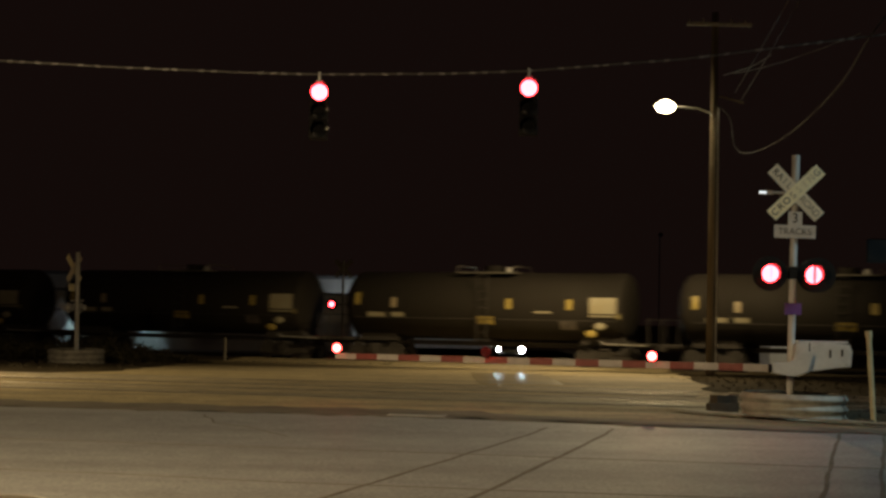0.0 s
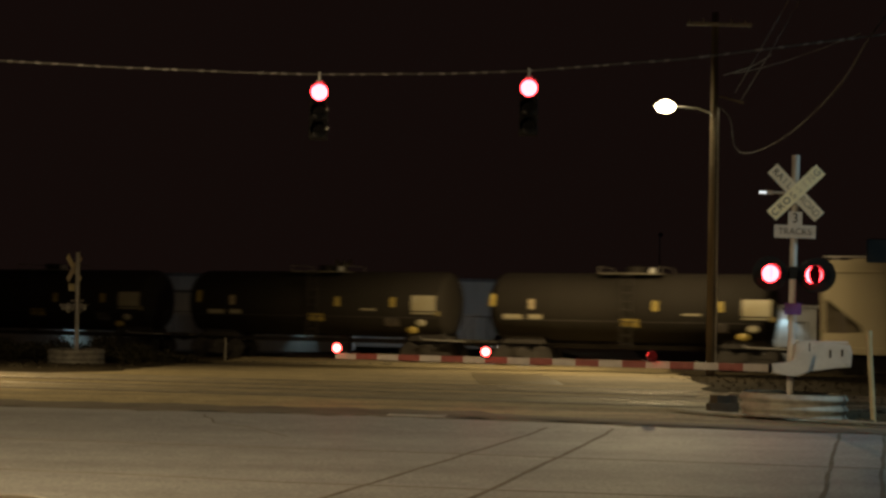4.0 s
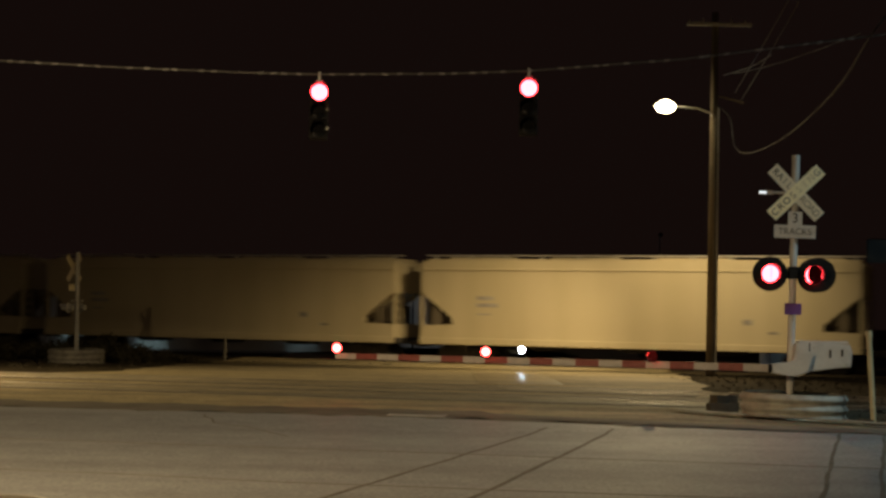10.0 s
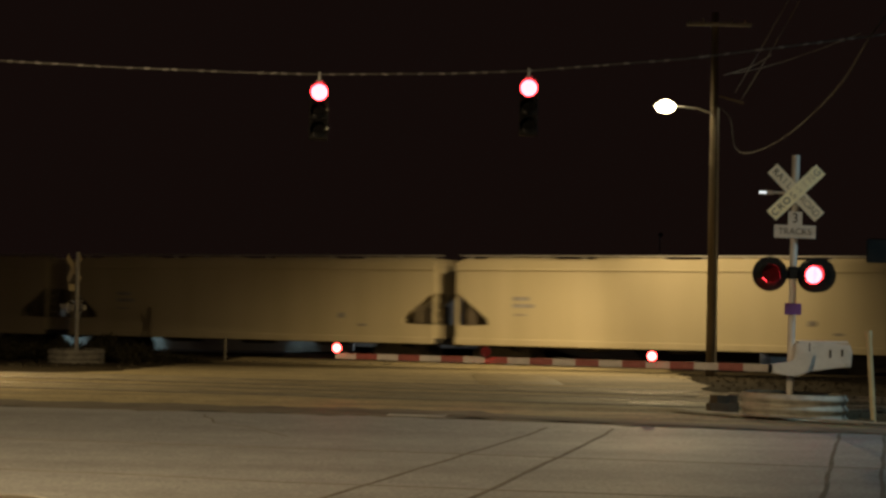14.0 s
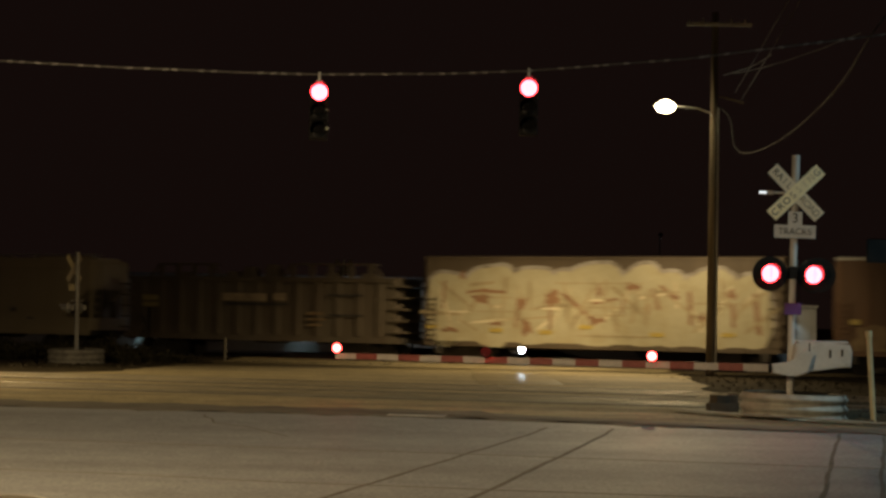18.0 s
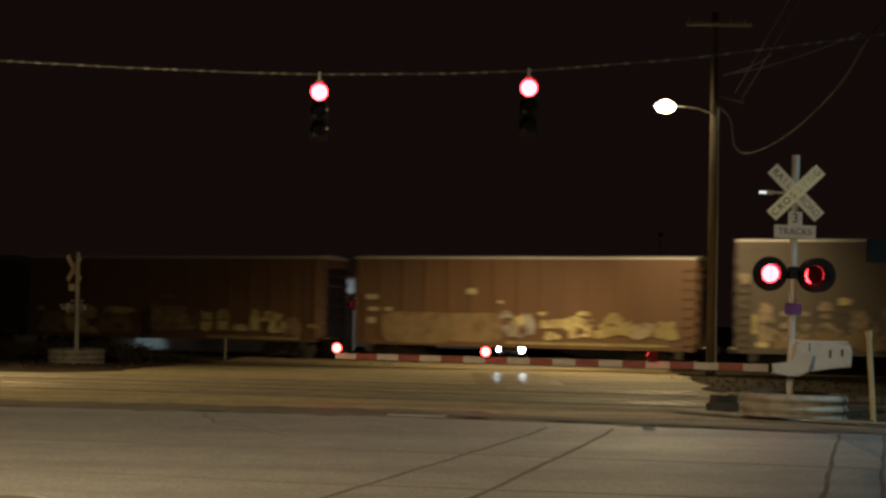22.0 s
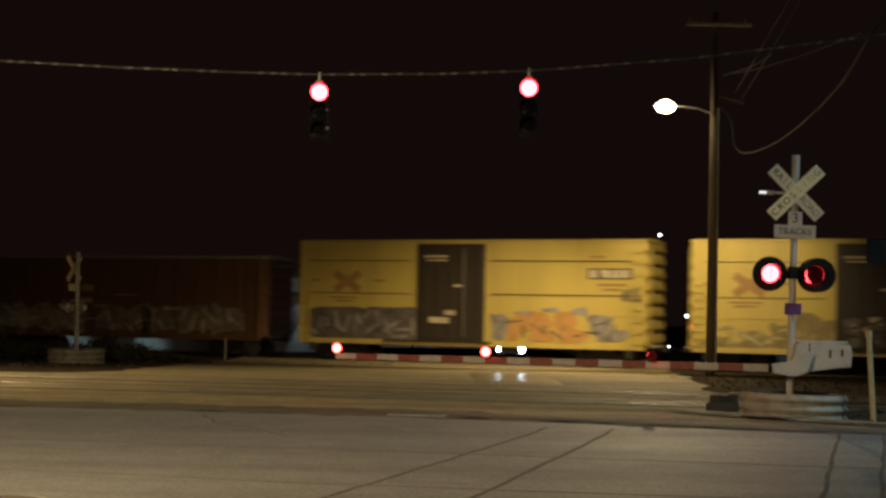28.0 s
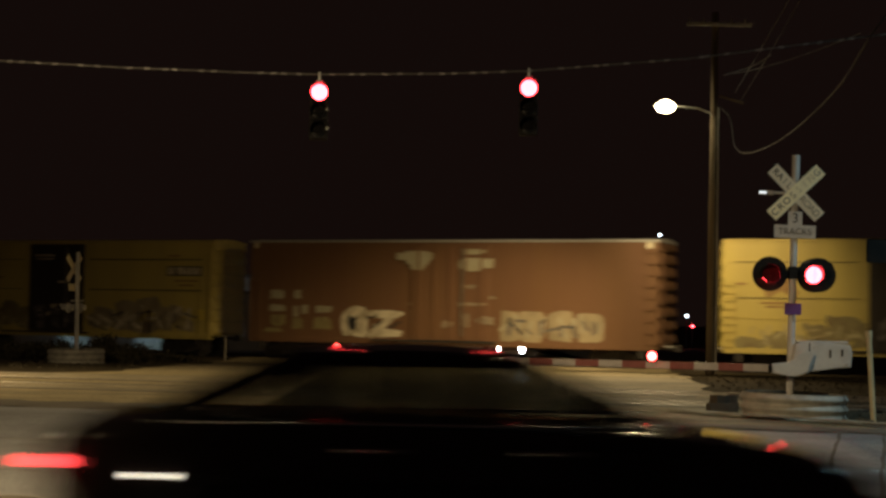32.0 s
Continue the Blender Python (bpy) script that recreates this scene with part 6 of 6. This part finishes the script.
# dark uneven blocks that make up the low dark lump by the signal
for x, y, a, dz in ((5.10, 28.75, 14, 0), (5.18, 29.02, -6, 0), (5.16, 28.88, 38, 0.145)):
    bm = B()
    block(bm, -0.27, 0.27, -0.10, 0.10, 0.0, 0.14)
    bmesh.ops.subdivide_edges(bm, edges=bm.edges[:], cuts=2, use_grid_fill=True)
    for v in bm.verts:
        v.co += 0.045 * Vector((noise.noise(v.co * 5 + Vector((a, 0, 0))), noise.noise(v.co * 5 + Vector((0, a, 3))), noise.noise(v.co * 6 + Vector((0, 2, a))) if v.co.z > 0.01 else 0))
    tagged(part("dark_block", bm, M["sleeper"], None, at=pose(x, y, level(x, y) + 0.012 + dz, 0, 0, a)), "short dark uneven block lying by the signal", "beam", "beams by the signal")


# ---- cars on the road ----
ROLLING = []


def loft(stations, crown=0.02):
    """A rounded shell: stations of (x, half width, bottom, top)."""
    bm = B()
    rings = []
    for x, w, lo, hi in stations:
        h = hi - lo
        q = min(0.16, h * 0.45)
        half = [(0.0, hi + crown), (w * 0.5, hi + crown * 0.75), (w - q, hi)]
        half += [(w - q + q * math.sin(a * math.pi / 12) * 0.85, hi - q + q * math.cos(a * math.pi / 12)) for a in (1, 2, 3, 4, 5, 6)]
        half += [(w, lo + h * 0.5), (w * 0.985, lo + h * 0.22), (w * 0.93, lo), (0.0, lo)]
        ring = half + [(-y, z) for y, z in half[-2:0:-1]]
        rings.append([bm.verts.new((x, y, z)) for y, z in ring])
    for a, b in zip(rings, rings[1:]):
        for k in range(len(a)):
            bm.faces.new((a[k], a[k - 1], b[k - 1], b[k]))
    bm.faces.new(rings[0])
    bm.faces.new(list(reversed(rings[-1])))
    bmesh.ops.recalc_face_normals(bm, faces=bm.faces)
    return bm


def sedan(name, m, label, front="headlens", paint="carblack", rear="taillens", lamp_size=0.12, uneven=False, lamp_z=0.66):
    """A four-door saloon; its front looks along +x."""
    c = holder(name, m, label, "car")
    part("body", loft(((-2.40, 0.50, 0.50, 0.72), (-2.36, 0.80, 0.36, 0.92), (-2.20, 0.86, 0.28, 1.00), (-1.75, 0.88, 0.26, 1.03), (-0.6, 0.895, 0.25, 1.02),
                              (0.5, 0.895, 0.25, 1.00), (1.05, 0.89, 0.25, 0.98), (1.6, 0.88, 0.26, 0.93), (2.05, 0.86, 0.27, 0.85), (2.30, 0.80, 0.31, 0.75), (2.40, 0.55, 0.44, 0.62))), M[paint], c, smooth=True)
    part("roof", loft(((-1.02, 0.52, 1.33, 1.36), (-0.92, 0.62, 1.33, 1.40), (-0.6, 0.645, 1.33, 1.425), (-0.1, 0.645, 1.33, 1.425), (0.18, 0.62, 1.33, 1.405), (0.30, 0.54, 1.33, 1.37)), 0.03), M[paint], c, smooth=True)
    for s in (-1, 1):
        for x in (-1.42, 1.45):
            tube("wheel_arch", [(x + 0.37 * math.cos(math.pi * k / 12), s * 0.86, 0.33 + 0.37 * math.sin(math.pi * k / 12)) for k in range(13)], 0.045, M["tyre"], c)
    bm = B()
    for k in range(5):
        block(bm, 2.375, 2.405, -0.42, 0.42, 0.50 + k * 0.035, 0.515 + k * 0.035)
    part("grille", bm, M["chrome"], c)
    for x, name in ((2.33, "front_bumper"), (-2.35, "rear_bumper")):
        bm = B()
        k = 1 if x > 0 else -1
        rod(bm, (x + 0.06 * k, -0.60, 0.42), (x + 0.06 * k, 0.60, 0.42), 0.055, sides=14)
        for s in (-1, 1):
            rod(bm, (x + 0.06 * k, s * 0.60, 0.42), (x - 0.10 * k, s * 0.85, 0.42), 0.055, sides=14)
            ball(bm, (x + 0.06 * k, s * 0.60, 0.42), 0.055)
        part(name, bm, M[paint], c, smooth=True)
    for x, y, z in ((1.12, 0.72, 1.0), (0.27, 0.57, 1.395)):
        bm = B()
        rod(bm, (x, -y, z), (x, y, z), 0.012, sides=10)
        part("windscreen_trim", bm, M["chrome"], c, smooth=True)
    for s in (-1, 1):
        bm = B()
        rod(bm, (1.28, s * 0.10, 1.0), (1.16, s * 0.10 + 0.55 * s - 0.30, 1.015), 0.009, sides=8)
        part("wiper", bm, M["chrome"], c, "wiper arm", smooth=True)

    def pane(name, corners, push):
        bm = B()
        f = bm.faces.new([bm.verts.new(q) for q in corners])
        k = bmesh.ops.extrude_face_region(bm, geom=[f])
        bmesh.ops.translate(bm, vec=push, verts=[v for v in k["geom"] if isinstance(v, bmesh.types.BMVert)])
        part(name, bm, M["carglass"], c).visible_shadow = False

    pane("windscreen", ((1.10, -0.72, 1.0), (1.10, 0.72, 1.0), (0.28, 0.58, 1.38), (0.28, -0.58, 1.38)), (0.006, 0, 0.01))
    pane("rear_window", ((-1.82, -0.70, 1.02), (-1.82, 0.70, 1.02), (-0.98, 0.58, 1.38), (-0.98, -0.58, 1.38)), (-0.006, 0, 0.01))
    for x in (-0.95, 0.05):
        for y in (-0.38, 0.38):
            bm = B()
            block(bm, x - 0.08, x + 0.08, y - 0.24, y + 0.24, 0.75, 1.15, 0.05)
            block(bm, x - 0.06, x + 0.05, y - 0.12, y + 0.12, 1.15, 1.32, 0.03)
            part("seat", bm, M["tyre"], c)
    for s in (-1, 1):
        for a, b, q in (((1.10, 0.75, 1.0), (0.26, 0.61, 1.395), 0.035), ((-1.80, 0.74, 1.0), (-0.96, 0.61, 1.395), 0.075), ((-0.38, 0.775, 1.0), (-0.37, 0.62, 1.395), 0.035)):
            bm = B()
            rod(bm, (a[0], s * a[1], a[2]), (b[0], s * b[1], b[2]), q, sides=8)
            part("pillar", bm, M["tyre" if q == 0.035 and b[0] < 0 else paint], c)
        for x0, x1, t0, t1 in ((-1.45, -0.42, -0.88, -0.40), (-0.34, 0.92, -0.34, 0.22)):
            pane("side_window", ((x0, s * 0.775, 1.02), (x1, s * 0.775, 1.02), (t1, s * 0.625, 1.375), (t0, s * 0.625, 1.375)), (0, s * 0.006, 0))
        bm = B()
        rod(bm, (-1.80, s * 0.79, 1.012), (1.05, s * 0.79, 1.012), 0.012, sides=10)
        part("window_trim", bm, M["chrome"], c, smooth=True)
        bm = B()
        rod(bm, (-1.0, s * 0.60, 1.405), (0.3, s * 0.60, 1.405), 0.012, sides=10)
        part("roof_trim", bm, M["chrome"], c, smooth=True)
        bm = B()
        rod(bm, (-1.0, s * 0.897, 0.60), (1.0, s * 0.894, 0.60), 0.014, sides=10)
        part("door_moulding", bm, M["chrome"], c, smooth=True)
        bm = B()
        block(bm, 0.75, 0.95, s * 0.95 - 0.1, s * 0.95 + 0.1, 1.0, 1.13, 0.03)
        part("mirror", bm, M[paint], c)
        for x in (-0.55, 0.45):
            bm = B()
            block(bm, x - 0.10, x + 0.10, s * 0.895 - 0.02, s * 0.895 + 0.02, 0.86, 0.89, 0.008)
            part("door_handle", bm, M["chrome"], c)
        bm = B()
        rod(bm, (2.20, s * 0.64, lamp_z), (2.392, s * 0.64, lamp_z), lamp_size + 0.015, sides=20)
        light = part("headlight", bm, M[paint], c, "headlight")
        bm = B()
        rod(bm, (2.30, s * 0.64, lamp_z), (2.396, s * 0.64, lamp_z), (lamp_size - 0.01) * (0.65 if s < 0 and uneven else 1), sides=20)
        part("lens", bm, M[front], light)
        bm = B()
        block(bm, -2.42, -2.30, s * 0.72 - 0.17, s * 0.72 + 0.175, 0.755, 0.81, 0.015)
        part("tail_light", bm, M[rear], c, "red tail light")
        # small glowing strip put in for a street lamp's reflection on the fender
        bm = B()
        block(bm, -1.79, -1.73, s * 0.885 - 0.012, s * 0.885 + 0.012, 0.70, 0.735, 0.006)
        part("glint_strip", bm, M["glintglow"], c, "small glowing strip for a street lamp's reflection")
        for x in (-1.42, 1.45):
            bm = B()
            rod(bm, (0, -0.11, 0), (0, 0.11, 0), 0.33, sides=24)
            w = part("wheel", bm, M["tyre"], c, at=pose(x, s * 0.80, 0.33))
            ROLLING.append((w, x, s * 0.80))
            bm = B()
            rod(bm, (0, s * 0.105, 0), (0, s * 0.122, 0), 0.21, sides=16)
            for k in range(5):
                a = k * 2 * math.pi / 5
                rod(bm, (0, s * 0.125, 0), (0.19 * math.cos(a), s * 0.125, 0.19 * math.sin(a)), 0.025, sides=6)
            part("rim", bm, M["chrome"], w)
    return c


# glow that imitates a lamp's reflection on the car's side
M["glintglow"] = material("glowing_glint", (0.9, 0.85, 0.7), 0.3, glow=5, hue=(1.0, 0.9, 0.7), bump=0)
M["taillens"] = material("lit_tail_lens", (0.5, 0.02, 0.02), 0.3, glow=6, hue=(1.0, 0.06, 0.06), bump=0)
waiting = sedan("waiting_car", pose(3.80, 89.6, level(3.8, 90), 0, 0, -90), "dark car waiting beyond the train with its headlights on", lamp_size=0.18, uneven=True)
ROLLING.clear()
passing = sedan("passing_car", pose(-400, 9.6, -0.03), "dark saloon speeding along the near street", "passlens", lamp_size=0.115, lamp_z=0.53)


# ---- all that moves ----
def motions():
    for car, u0 in CARS:
        rows = []
        for t in (0, 0.1, 4, 8, 12, 16, 20, 24, 28, 31.9, 32):
            p = TRACK + DIR * (u0 - SPEED * t)
            rows.append((t, pose(p.x, p.y, p.z, 0, 0, -22.5)))
        walk(car, rows)
    turn = math.degrees(SPEED / FPS / 0.42) * 2
    place = dict((c, u) for c, u in CARS)
    for w, x, car in WHEELS:
        u0 = place[car]
        first, last = max(0, int((u0 - 30) / SPEED * FPS / 2)), min(16 * FPS, int((u0 + 36) / SPEED * FPS / 2))
        walk(w, [(k * 2 / FPS, pose(x, 0, 0.42, 0, -turn * k, 0)) for k in range(first, last + 1)])
    beat = 1.493
    for sh, (x, y, z), side, wide, slow in SHUTTERS:
        # right lamps light up at the start and then once a beat, left ones half a beat later; the large lamps fade slowly
        if slow:
            on, turns = (0.0 if side == "R" else 0.755), ((-0.07, 0), (-0.03, 0.5), (0.01, 1), (0.86, 1), (0.95, 0.75), (1.04, 0.4), (1.14, 0.2), (1.28, 0))
        else:
            on, turns = (0.0 if side == "R" else 0.71), ((-0.065, 0), (-0.025, 1), (0.70, 1), (0.74, 0))
        keys = [(on + beat * n + q, a * wide) for n in range(-2, 23) for q, a in turns]
        at = lambda v: float(np.interp(v, [q for q, a in keys], [a for q, a in keys]))
        rows = [(0, at(0))] + [(q, a) for q, a in keys if 0.03 < q < 31.96] + [(32, at(32))]
        walk(sh, [(q, pose(x, y, z, 0, 0, a)) for q, a in rows])
    x, y, z = LATE[1]
    walk(LATE[0], [(q, pose(x, y, z, 0, 0, a)) for q, a in ((0, 0), (24.2, 0), (24.3, 45), (24.4, 89), (32, 89))])
    v = 12.5
    for w, x, y in ROLLING:
        turn = math.degrees(v / FPS / 0.33)
        walk(w, [(0, pose(x, y, 0.33))] + [(31.4 + k / FPS, pose(x, y, 0.33, 0, turn * k, 0)) for k in range(19)])
    walk(passing, [(t, pose(0.18 + v * (t - 32), 9.6, -0.03)) for t in (0, 10, 20, 30, 31.5, 31.6, 31.7, 31.8, 31.9, 32)])


motions()
